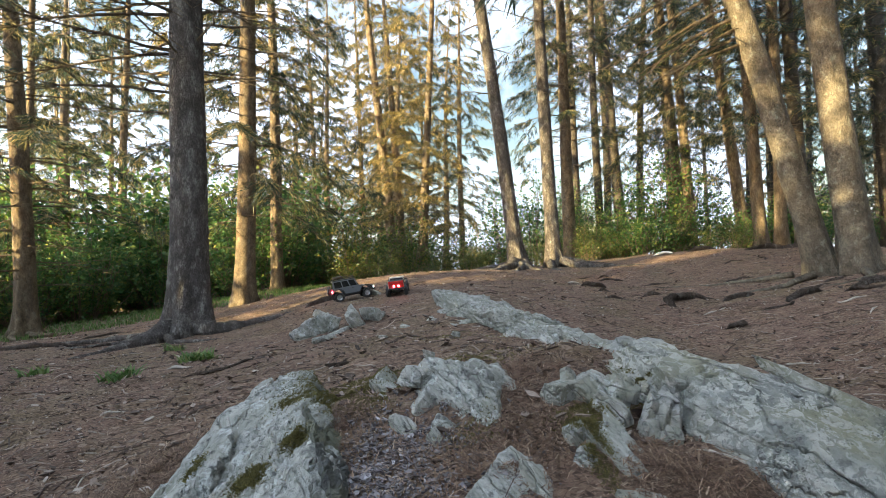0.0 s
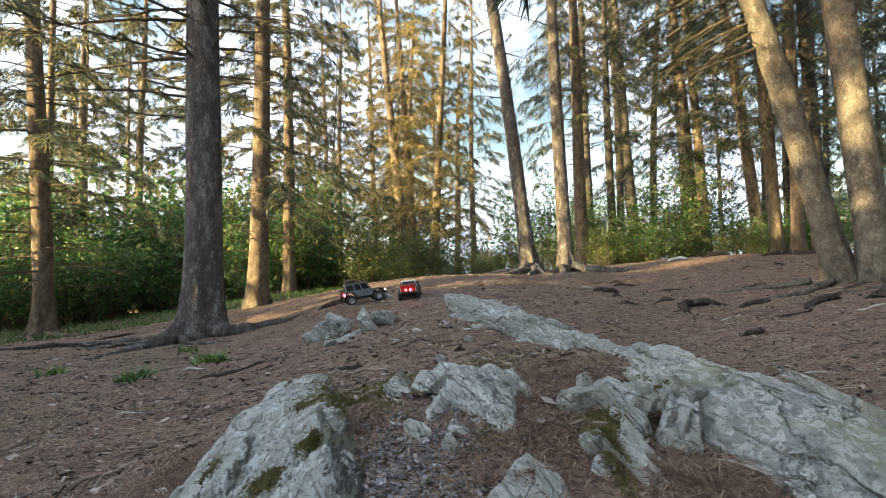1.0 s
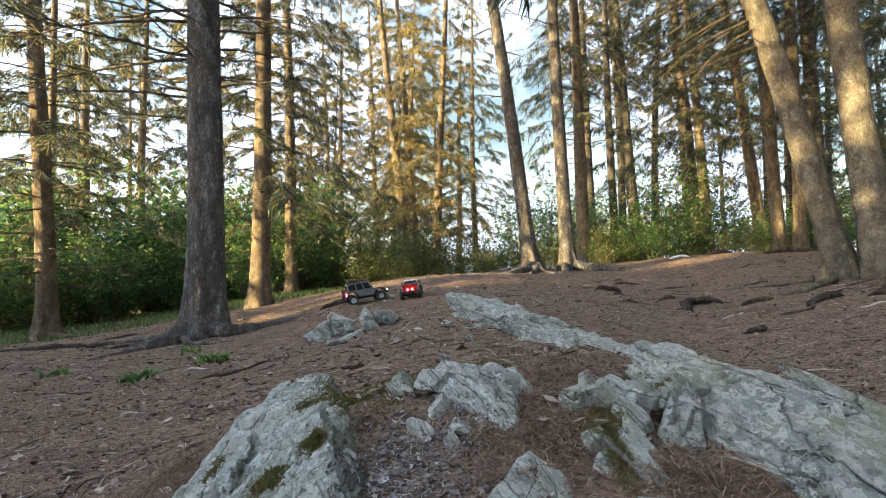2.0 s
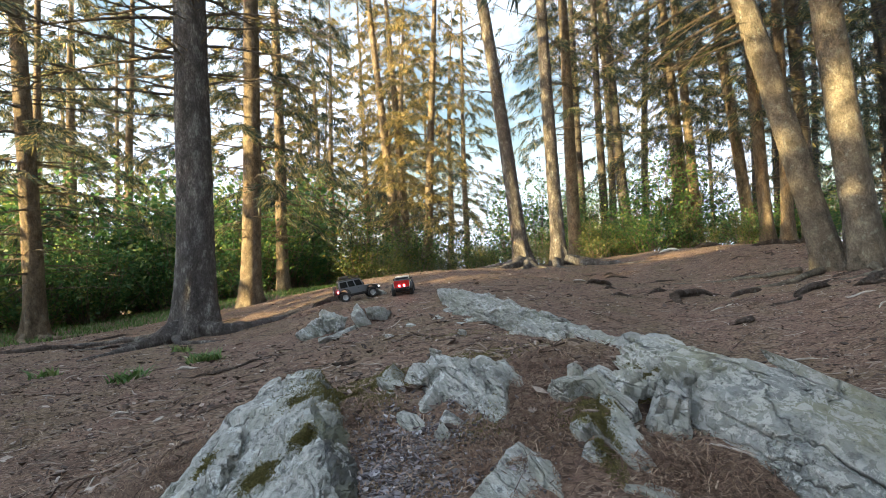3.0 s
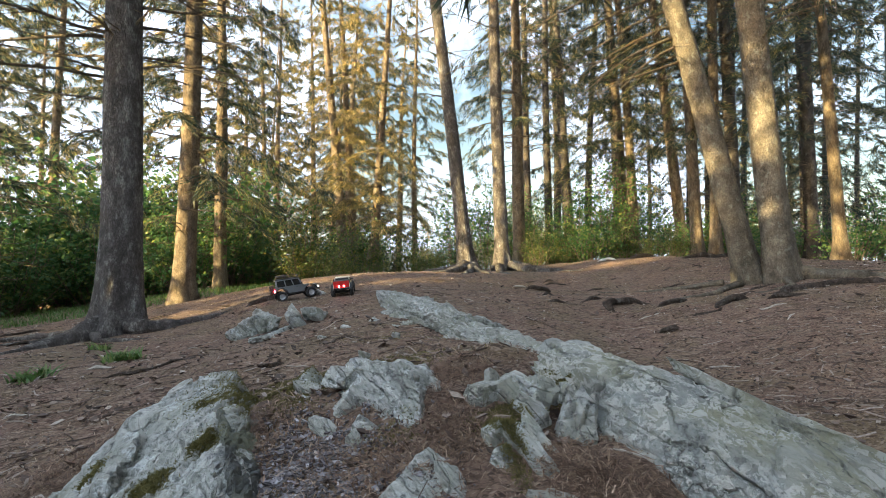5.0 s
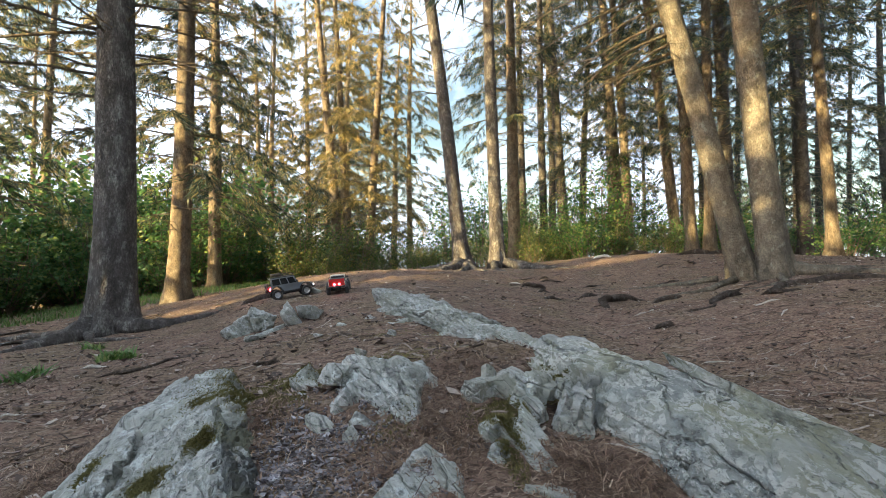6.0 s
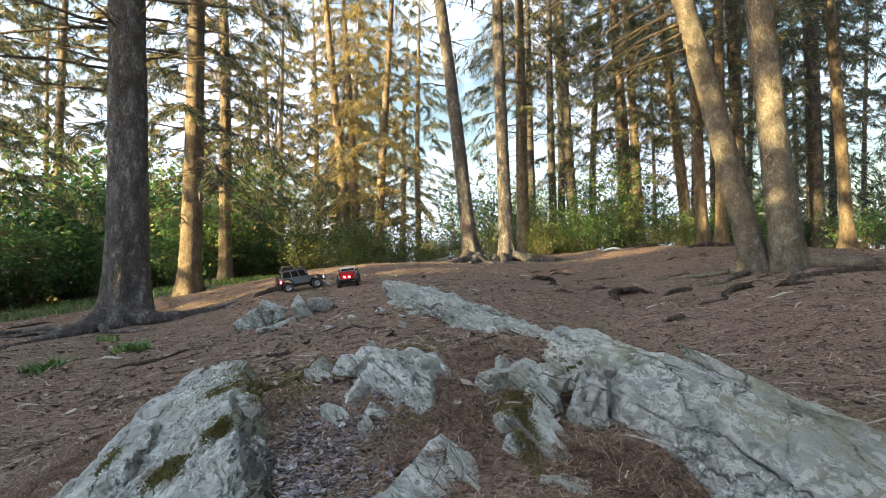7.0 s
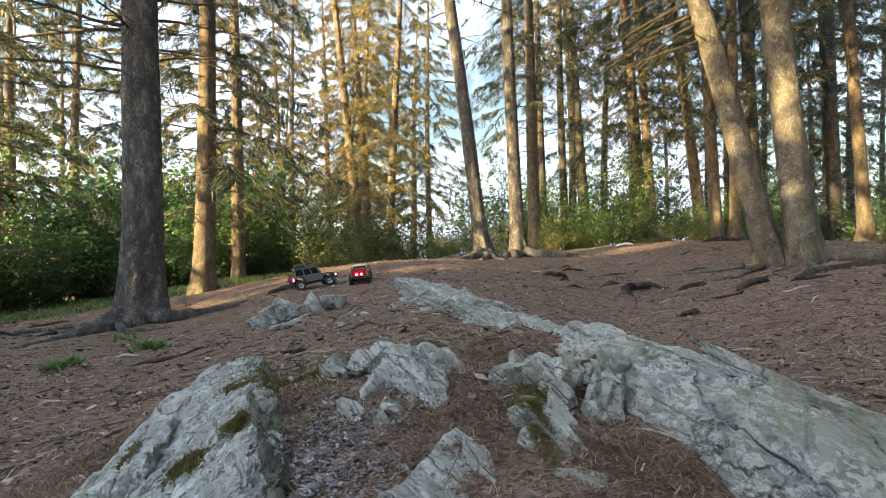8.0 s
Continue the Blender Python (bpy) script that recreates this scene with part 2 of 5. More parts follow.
GROUND = m_ground()
ROCK = m_rock()
SLAB = m_slab()
BARK = m_bark("spruce_bark", (0.06, 0.053, 0.048), (0.15, 0.133, 0.122), (0.36, 0.335, 0.305), 0.3, 0.8, 8.0, 0.55, 0.5)
BARK_FAR = m_bark("far_bark", (0.075, 0.058, 0.042), (0.2, 0.155, 0.105), (0.36, 0.29, 0.2), 0.2, 0.9, 9.0, 0.82)
BARK_MOSSY = m_bark("pale_bark", (0.06, 0.052, 0.042), (0.15, 0.13, 0.1), (0.26, 0.225, 0.17), 0.3, 0.7, 6.0, 0.97, 0.7)
# far bark made darker and greyer: the wood's shade put into its colour
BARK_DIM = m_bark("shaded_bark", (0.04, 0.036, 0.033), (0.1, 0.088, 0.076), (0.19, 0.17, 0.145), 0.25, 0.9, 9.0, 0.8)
ROOT = m_bark("root_bark", (0.055, 0.043, 0.036), (0.125, 0.096, 0.078), (0.23, 0.185, 0.155), 0.25, 1.6)
TWIG = m_bark("dead_twig", (0.12, 0.095, 0.07), (0.27, 0.215, 0.15), (0.42, 0.34, 0.23), 0.4, 3.0)
NEEDLE = m_leaf("spruce_needles", (0.024, 0.05, 0.038), (0.085, 0.105, 0.06), (0.42, 0.33, 0.135), 0.5)
# spruce needles tinted golden: the low sun is put into their colour
NEEDLE_SUNLIT = m_leaf("sunlit_golden_needles", (0.07, 0.085, 0.038), (0.25, 0.2, 0.072), (0.6, 0.43, 0.155), 0.5)
LEAF = m_leaf("shrub_leaves", (0.046, 0.122, 0.042), (0.122, 0.24, 0.07), (0.34, 0.36, 0.1), 0.55, 0.45)
# leaves tinted yellow: sun on the low bushes put into the colour
LEAF_YELLOW = m_leaf("yellow_lit_leaves", (0.04, 0.085, 0.026), (0.1, 0.14, 0.038), (0.28, 0.24, 0.06), 0.5, 0.45)
GRASS = m_leaf("grass_blades", (0.06, 0.14, 0.03), (0.12, 0.22, 0.05), (0.24, 0.27, 0.1), 0.35)
MOSS = m_leaf("moss", (0.085, 0.08, 0.024), (0.165, 0.142, 0.045), (0.28, 0.23, 0.085), 0.2, 0.9)
NEEDLE_LITTER = m_litter("fallen_needles", [(0.0, (0.06, 0.032, 0.023)), (0.35, (0.21, 0.128, 0.086)), (0.75, (0.36, 0.24, 0.165)), (1.0, (0.55, 0.43, 0.31))])
RUSTY = m_litter("rusty_needles", [(0.0, (0.07, 0.039, 0.026)), (0.45, (0.165, 0.098, 0.064)), (0.85, (0.28, 0.18, 0.118)), (1.0, (0.48, 0.36, 0.26))])
CHIP = m_litter("wood_chips", [(0.0, (0.04, 0.026, 0.02)), (0.4, (0.11, 0.075, 0.058)), (0.7, (0.27, 0.205, 0.165)), (1.0, (0.5, 0.43, 0.37))])
PEBBLE = m_litter("stone_chips", [(0.0, (0.09, 0.08, 0.085)), (0.6, (0.2, 0.185, 0.2)), (0.9, (0.3, 0.285, 0.3)), (1.0, (0.48, 0.47, 0.48))])


# ---- mesh helpers ----
def part(name, bm, material, parent=None, label="", smooth=True):
    me = bpy.data.meshes.new(name)
    bm.to_mesh(me)
    bm.free()
    return part_mesh(name, me, material, parent, label, smooth)


def part_mesh(name, me, material, parent=None, label="", smooth=True):
    if not me.materials:
        me.materials.append(material)
        if smooth:
            me.polygons.foreach_set("use_smooth", [True] * len(me.polygons))
    ob = new(name, me)
    ob.parent = parent
    if label:
        tagged(ob, label)
    return ob


def raw_mesh(name, verts, faces):
    me = bpy.data.meshes.new(name)
    me.from_pydata(verts, [], faces)
    me.update()
    return me


def tubes(paths, sides=6, wobble=0.0):
    """One mesh of tapered tubes. A path is a list of (point, radius)."""
    verts, faces = [], []
    for path in paths:
        base = len(verts)
        for i, (p, r) in enumerate(path):
            a, b = path[max(i - 1, 0)][0], path[min(i + 1, len(path) - 1)][0]
            d = (Vector(b) - Vector(a)).normalized()
            u = d.cross(Vector((0, 0, 1)) if abs(d.z) < 0.9 else Vector((1, 0, 0))).normalized()
            w = d.cross(u)
            for k in range(sides):
                ang = 2 * math.pi * k / sides
                rr = r * (1 + wobble * noise.noise(Vector(p) * 9 + Vector((k * 1.7, 0, 0))))
                verts.append(tuple(Vector(p) + (u * math.cos(ang) + w * math.sin(ang)) * rr))
        n = len(path)
        for i in range(n - 1):
            for k in range(sides):
                q, s = base + i * sides, base + (i + 1) * sides
                faces.append((q + k, q + (k + 1) % sides, s + (k + 1) % sides, s + k))
        faces.append(tuple(base + k for k in reversed(range(sides))))
        faces.append(tuple(base + (n - 1) * sides + k for k in range(sides)))
    return verts, faces


# ---- the ground: a mound that falls to one side and away behind the crest ----
HUMPS = [(0.1, 1.5, 0.6, 0.124), (0.3, 2.8, 0.9, 0.05), (-1.6, 1.8, 0.9, -0.041), (1.7, 2.2, 0.8, -0.062), (-2.6, 6.2, 1.5, -0.149), (0, 5.0, 1.2, 0.138),
         (2.4, 5.4, 1.3, -0.198), (4.3, 5.6, 1.2, 0.043), (1.7, 9.4, 1.8, 0.047), (5, 9.5, 2, 0.215), (-1, 8.5, 1.6, 0.288), (-7, 9, 2, -0.148), (-1.2, 4.4, 0.9, -0.118),
         (3.4, 7.6, 1.3, -0.255), (-4.2, 12.5, 1.8, 0.219), (1.8, 3.4, 0.9, -0.249), (0.5, 1.9, 0.5, 0.076), (0.5, 2.9, 0.5, 0.026), (-1.35, 5.7, 0.5, 0.07), (0.1, 1.18, 0.22, -0.018),
         (-0.25, 1.55, 0.14, 0.05), (0.58, 1.05, 0.12, 0.04), (1.5, 1.1, 0.45, -0.14), (0.46, 1.66, 0.22, 0.085), (-0.16, 1.76, 0.2, 0.03)]


def lie(x, y):
    """The height of the ground, without its small lumps."""
    u, v = math.tanh(x / 10), 1.4 * math.tanh((y - 4) / 14)
    z = 0.554 + 1.035 * u + 0.357 * v + 0.218 * u * v - 0.281 * u * u - 0.345 * v * v
    for gx, gy, s, k in HUMPS:
        q = ((x - gx) ** 2 + (y - gy) ** 2) / (2 * s * s)
        if q < 12:
            z += k * math.exp(-q)
    far = max(0.0, math.hypot(x, y - 4) - 20)
    return z - 7.0 * (1 - math.exp(-far * far / 4000))


def ground_z(x, y):
    near = max(0.0, 1 - math.hypot(x, y - 3) / 16)
    p = Vector((x, y, 0))
    return lie(x, y) + near * (0.034 * noise.noise(p * 1.9) + 0.027 * noise.noise(p * 6.5) + 0.015 * noise.noise(p * 17))


def build_ground():
    n = 150
    b = 7.3
    side = [0.66 * math.sinh(b * (i / n)) for i in range(-n, n + 1)]
    verts = [(x + 0.2, y + 1.6, ground_z(x + 0.2, y + 1.6)) for y in side for x in side]
    w = 2 * n + 1
    faces = [(j * w + i, j * w + i + 1, (j + 1) * w + i + 1, (j + 1) * w + i) for j in range(2 * n) for i in range(2 * n)]
    ob = part_mesh("ground", raw_mesh("ground", verts, faces), GROUND)
    tagged(ob, "brown forest floor of needles and bare earth", "ground", kind="structure")


build_ground()


# ---- rocks ----
def aim(dx, dy, dz, roll=0.0):
    """The turn, in degrees, that lays a block's length along the given way."""
    m = Vector((dx, dy, dz)).to_track_quat("Y", "Z").to_matrix() @ Euler((0, radians(roll), 0)).to_matrix()
    return tuple(math.degrees(a) for a in m.to_euler())


def facets(w, axes, scale, off, groove=0.07):
    """Broken faces at one scale: each cell of the stone is tilted and set back by chance, with a groove between cells."""
    q = Vector((w.dot(axes[0]) * scale[0], w.dot(axes[1]) * scale[1], w.dot(axes[2]) * scale[2])) + off
    q += 0.35 * noise.noise_vector(q * 0.9)
    dist, pts = noise.voronoi(q)
    p = pts[0]
    tilt = noise.noise_vector(p * 5.3 + off)
    gap = dist[1] - dist[0]
    return 0.9 * noise.noise(p * 3.7 - off) + 0.8 * (q - p).dot(tilt) - (0.7 * (1 - gap / groove) if gap < groove else 0.0)


def rock_lump(bm, centre, half, turn, seed, detail=4, planes=4, rough=1.0, faces=(), ledges=None, layers=LAYERS):
    """One faceted, layered block into bm: a jittered box cut by planes, then broken along the layers.
    faces: the block's own faces, each a normal and a point on it, or three points, in place of the chance ones.
    ledges: (way, spacing, depth, point, normal): terraces across way on the far side of a plane."""
    rnd = random.Random(seed)
    c = Vector(centre)
    cuts = []
    for axis in range(3):
        for sgn in (-1, 1):
            d = [rnd.uniform(-0.3, 0.3) for _ in range(3)]
            d[axis] = sgn
            cuts.append((Vector(d).normalized(), rnd.uniform(0.86, 1.0)))
    for _ in range(planes):
        d = Vector([rnd.gauss(0, 1) for _ in range(3)]).normalized()
        cuts.append((d, rnd.uniform(0.8, 1.15)))
    if faces:
        cuts = []
        for face in faces:
            if len(face) == 3:
                p0, p1, p2 = (Vector(p) for p in face)
                n = (p1 - p0).cross(p2 - p0).normalized()
                n = n if n.dot(p0 - c) > 0 else -n
            else:
                n, p0 = Vector(face[0]).normalized(), Vector(face[1])
            cuts.append((n, (p0 - c).dot(n)))
    got = bmesh.ops.create_icosphere(bm, subdivisions=detail, radius=1)
    rot = Euler([radians(a) for a in turn]).to_matrix()
    size = (half[0] * half[1] * half[2]) ** (1 / 3)
    amp = rough * min(0.016, 0.085 * size)
    off = Vector((seed * 3.1, seed * 1.7, seed * 0.9))
    axes = [Vector(a) for a in layers]
    k1 = min(max(0.16 / size, 0.9), 2.4)
    for v in got["verts"]:
        d = v.co.normalized()
        near = sorted((o / max(d.dot(nrm), 1e-3), i) for i, (nrm, o) in enumerate(cuts))
        r, first = near[0]
        second = near[1]
        p = d * r if faces else rot @ Vector((d.x * r * half[0], d.y * r * half[1], d.z * r * half[2]))
        n_a, n_b = cuts[first][0], cuts[second[1]][0]
        if not faces:
            n_a, n_b = (rot @ Vector((n.x / half[0], n.y / half[1], n.z / half[2])) for n in (n_a, n_b))
            n_a, n_b = n_a.normalized(), n_b.normalized()
        # the edge between two faces is worn round
        close = max(0.0, 1 - (second[0] / r - 1) / 0.1)
        out = (n_a + n_b * 0.9 * close).normalized()
        w = p + c
        move = amp * (facets(w, axes, (13 * k1, 5.5 * k1, 7 * k1), off) + 0.5 * facets(w, axes, (34 * k1, 14 * k1, 18 * k1), -off, 0.1) + 0.24 * facets(w, axes, (80, 40, 48), off, 0.1))
        move += amp * (0.9 * noise.noise(p * (1.2 / size) + off) + 0.28 * noise.noise(w * 55 + off) + 0.2 * noise.noise(w * 120)) - 0.25 * amp * close
        if ledges:
            way, spacing, depth, at, normal = ledges
            far = (w - Vector(at)).dot(Vector(normal).normalized())
            if far > -0.03:
                u = w.dot(Vector(way)) / spacing + 0.9 * noise.noise(w * 4 + off) + 0.5 * noise.noise(Vector((w.dot(axes[0]) * 20, w.y * 3, w.z * 3)))
                t = u - math.floor(u)
                tall = 0.55 + 0.9 * abs(noise.noise(Vector((math.floor(u) * 1.7, w.dot(axes[1]) * 2.2, seed))))
                move += depth * (0.35 * tall * (1 - t) - (tall * (1 - t / 0.3) if t < 0.3 else 0.0)) * min(1.0, (far + 0.03) / 0.05)
        v.co = w + out * move


def cut_block(centre, size, faces, detail=6, ledges=None):
    """A block with chosen faces; a level underside is added."""
    return (centre, (size, size, size), (0, 0, 0), detail, [*faces, ((0, 0, -1), (0, 0, centre[2] - 0.22))], ledges)


def rock(name, label, lumps, material=None, detail=4, group="", rough=1.0, layers=LAYERS):
    """A rock; one of several blocks is an Empty with its blocks as parts."""
    holder = new(name) if len(lumps) > 1 else None
    if holder:
        holder.location = lumps[0][0]
    for i, lump in enumerate(lumps):
        centre, half, turn = lump[:3]
        at = Vector((0, 0, 0)) if not holder else Vector(centre) - Vector(lumps[0][0])
        bm = bmesh.new()
        rock_lump(bm, centre, half, turn, seed=len(label) * 7 + i * 13 + int(abs(centre[0]) * 100), detail=lump[3] if len(lump) > 3 else detail, rough=rough,
                  faces=lump[4] if len(lump) > 4 else (), ledges=lump[5] if len(lump) > 5 else None, layers=layers)
        bmesh.ops.translate(bm, verts=bm.verts, vec=-Vector(centre))
        ob = part("rock_block" if holder else name, bm, material or ROCK, holder)
        ob.location = at if holder else centre
        ob.data.set_sharp_from_angle(angle=radians(28))
    return tagged(holder or ob, label, "rock", group)


LEFT_LAYERS = ((0.83, -0.36, 0.42), (0.3, 0.93, 0.2), (-0.46, -0.04, 0.88))
RIDGE_O, FOOT_O = (-0.344, 1.404, 0.62), (-0.262, 1.08, 0.566)
rock("rock_outcrop", "long grey layered rock outcrop with moss patches in needle litter",
     [cut_block((-0.4, 1.3, 0.46), 0.2, [(RIDGE_O, FOOT_O, (-0.54, 1.25, 0.495)), (RIDGE_O, FOOT_O, (-0.226, 1.333, 0.535)), ((-1, -0.25, 0.42), (-0.55, 1.4, 0.55)), ((1, 0.1, 0.25), (-0.2, 1.25, 0.5)),
                                         ((0.05, 1, 0.5), (-0.42, 1.66, 0.6)), ((0, -1, 0.25), (-0.35, 0.86, 0.45)), ((-0.1, 0.02, 1), (-0.42, 1.5, 0.613))]),
      cut_block((-0.63, 1.34, 0.42), 0.13, [((-0.5, -0.25, 1), (-0.63, 1.36, 0.515)), ((-1, -0.1, 0.5), (-0.675, 1.36, 0.49)), ((0.1, 1, 0.45), (-0.63, 1.47, 0.53)), ((0.1, -1, 0.5), (-0.62, 1.16, 0.42)), ((1, 0.1, 0.2), (-0.53, 1.3, 0.5))], 5),
      cut_block((-0.52, 1.74, 0.54), 0.1, [((-0.1, -0.2, 1), (-0.5, 1.75, 0.608)), ((1, 0.2, 0.5), (-0.41, 1.75, 0.59)), ((-1, 0.3, 0.5), (-0.61, 1.75, 0.575)), ((0, 1, 0.5), (-0.5, 1.9, 0.59)), ((0, -1, 0.5), (-0.5, 1.58, 0.59))], 5),
      ((-0.5, 1.86, 0.575), (0.075, 0.05, 0.035), (0, 8, 15), 5), ((-0.605, 1.78, 0.56), (0.04, 0.07, 0.035), (0, -10, 25), 4), ((-0.64, 1.16, 0.4), (0.05, 0.1, 0.05), (0, -25, 10), 5)], rough=1.15, layers=LEFT_LAYERS,
     material=m_rock("pale_schist", 1.16, 0.3, 0.2, 28.0, LEFT_LAYERS))
# a separate block in the same schist at a much lower tone
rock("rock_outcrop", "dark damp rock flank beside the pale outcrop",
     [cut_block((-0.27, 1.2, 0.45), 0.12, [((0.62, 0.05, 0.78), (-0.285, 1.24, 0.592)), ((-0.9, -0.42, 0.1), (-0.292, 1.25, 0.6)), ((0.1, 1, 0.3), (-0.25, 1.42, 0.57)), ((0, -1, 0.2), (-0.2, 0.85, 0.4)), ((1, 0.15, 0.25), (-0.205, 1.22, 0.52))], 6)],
     m_rock("dark_schist", 0.27, 0.6, 0.3, 22.0, LEFT_LAYERS), rough=1.2)
rock("boulder", "pale grey upright boulder with slanting layers and a dark side",
     [cut_block((0.075, 1.5, 0.61), 0.13, [((-0.46, -0.64, 0.62), (0.07, 1.44, 0.652)), ((-0.3, -0.9, 0.3), (0.06, 1.372, 0.59)), ((0.92, -0.3, 0.1), (0.18, 1.4, 0.66)), ((0.1, 1, 0.4), (0.05, 1.64, 0.7)),
                                         ((0.02, 0.05, 1), (0.1, 1.56, 0.722)), ((0.6, -0.2, 0.75), (0.155, 1.47, 0.712)), ((-0.85, -0.35, 0.4), (-0.035, 1.52, 0.65))]),
      ((-0.045, 1.575, 0.672), (0.05, 0.05, 0.035), (0, 8, 30), 5), ((-0.03, 1.48, 0.61), (0.035, 0.035, 0.055), (-20, 34, 10), 5), ((0.045, 1.39, 0.555), (0.07, 0.035, 0.035), (0, 40, 15), 5),
      ((0.13, 1.56, 0.7), (0.05, 0.05, 0.03), (0, 20, 20), 5), ((0.215, 1.5, 0.62), (0.03, 0.05, 0.06), (0, 15, 10), 5)], rough=1.1, material=m_rock("banded_schist", 1.14, 0.2, 0.22, 24.0))
rock("stone", "small pale pointed stone among dry needles", [cut_block((-0.175, 1.7, 0.62), 0.05, [((-0.4, -1, 0.7), (-0.18, 1.675, 0.65)), ((0.8, -0.7, 0.5), (-0.155, 1.69, 0.65)), ((-1, 0, 0.9), (-0.2, 1.7, 0.65)), ((0.6, 1, 0.4), (-0.17, 1.74, 0.65)), ((1, 0, 0.7), (-0.135, 1.7, 0.64))], 4)])
rock("stone", "small grey split stone below a pointed one", [((-0.165, 1.63, 0.615), (0.04, 0.035, 0.028), (10, 0, 10)), ((-0.155, 1.585, 0.595), (0.03, 0.03, 0.022), (0, 15, 40))])
rock("stone", "grey wedge-shaped stone half sunk in litter", [((-0.085, 1.4, 0.57), (0.05, 0.026, 0.026), (25, 35, -35), 5)])
rock("stone", "small grey sharp stone beside the boulder", [((0.01, 1.325, 0.553), (0.04, 0.02, 0.02), (0, 36, -40), 5)])
rock("stone", "pointed grey rock blade in dry needles",
     [cut_block((0.19, 1.12, 0.5), 0.08, [((0.195, 1.225, 0.602), (0.253, 1.121, 0.548), (0.1, 1.07, 0.545)), ((-0.85, 0.45, 0.5), (0.14, 1.16, 0.575)), ((0.75, 0.5, 0.4), (0.235, 1.17, 0.57)), ((0, -1, 0.25), (0.17, 0.98, 0.5)), ((0, 1, 0.5), (0.19, 1.245, 0.59))], 5),
      ((0.255, 1.09, 0.51), (0.03, 0.07, 0.035), aim(0.09, -0.14, -0.1), 5), ((0.16, 1.0, 0.48), (0.09, 0.06, 0.04), (0, 15, -20), 5)], rough=0.7)
rock("stone", "pale blocky stone above a moss patch", [((0.34, 1.385, 0.672), (0.036, 0.034, 0.04), (0, 12, 20), 5)], group="mossy rock cluster", rough=0.8)
rock("stone", "pale squarish stone with a dark crack beside it", [((0.372, 1.42, 0.692), (0.02, 0.03, 0.034), (0, 10, 10), 4), ((0.418, 1.375, 0.69), (0.042, 0.034, 0.045), (0, 16, -12), 5), ((0.482, 1.345, 0.682), (0.028, 0.04, 0.048), (0, 8, 4), 5), ((0.452, 1.295, 0.662), (0.02, 0.06, 0.024), aim(0.08, -0.1, -0.05), 5)], group="mossy rock cluster", rough=0.8)
rock("stone", "lichen-spotted grey fluted stone beside the big slab", [((0.532, 1.262, 0.66), (0.014, 0.02, 0.05), (8, 14, 10), 4), ((0.558, 1.245, 0.662), (0.014, 0.022, 0.055), (6, 14, 25), 4), ((0.583, 1.24, 0.668), (0.016, 0.024, 0.045), (0, 12, 30), 4),
                                                                     ((0.57, 1.228, 0.615), (0.028, 0.026, 0.028), (0, 10, 0), 4), ((0.51, 1.33, 0.69), (0.026, 0.03, 0.026), (0, 15, 30), 4), ((0.545, 1.31, 0.695), (0.02, 0.03, 0.03), (0, 20, 10), 4), ((0.522, 1.235, 0.625), (0.02, 0.02, 0.025), (0, 5, 0), 4)], m_rock("lichened_schist", 0.85, 0.5, 0.2, 14.0), group="mossy rock cluster", rough=0.8)
rock("stone", "long pale rock blade with white lichen spot", [((0.425, 1.16, 0.585), (0.03, 0.115, 0.034), aim(0.085, -0.15, -0.115, 22), 5)], group="mossy rock cluster", rough=0.8)
rock("stone", "dark shaded rock blade behind a paler one", [((0.475, 1.185, 0.575), (0.02, 0.12, 0.03), aim(0.09, -0.15, -0.12, 35), 5)], group="mossy rock cluster")
rock("stone", "small upright grey stone beside moss", [((0.342, 1.245, 0.598), (0.024, 0.026, 0.045), (0, 8, 20), 5), ((0.35, 1.16, 0.56), (0.022, 0.035, 0.03), aim(0.05, -0.1, -0.08), 4), ((0.355, 1.09, 0.52), (0.025, 0.03, 0.03), (0, 10, 30), 4), ((0.39, 1.22, 0.59), (0.02, 0.03, 0.03), (0, 20, 50), 4)], group="mossy rock cluster")
rock("rock_shelf", "dark flat rock shelf littered with needles and stone chips", [((0.4, 1.0, 0.462), (0.13, 0.08, 0.04), (0, 12, -25), 5), ((0.53, 1.0, 0.505), (0.03, 0.15, 0.035), aim(0.16, -0.08, -0.04, 20), 5), ((0.12, 0.92, 0.43), (0.12, 0.08, 0.04), (5, -5, 10), 5)])
WAY = (0.284, -0.142, -0.128)  # the fall of the slab's crest
STEP = (0.62, 0.75, 0.25)  # across the slab's upper plates
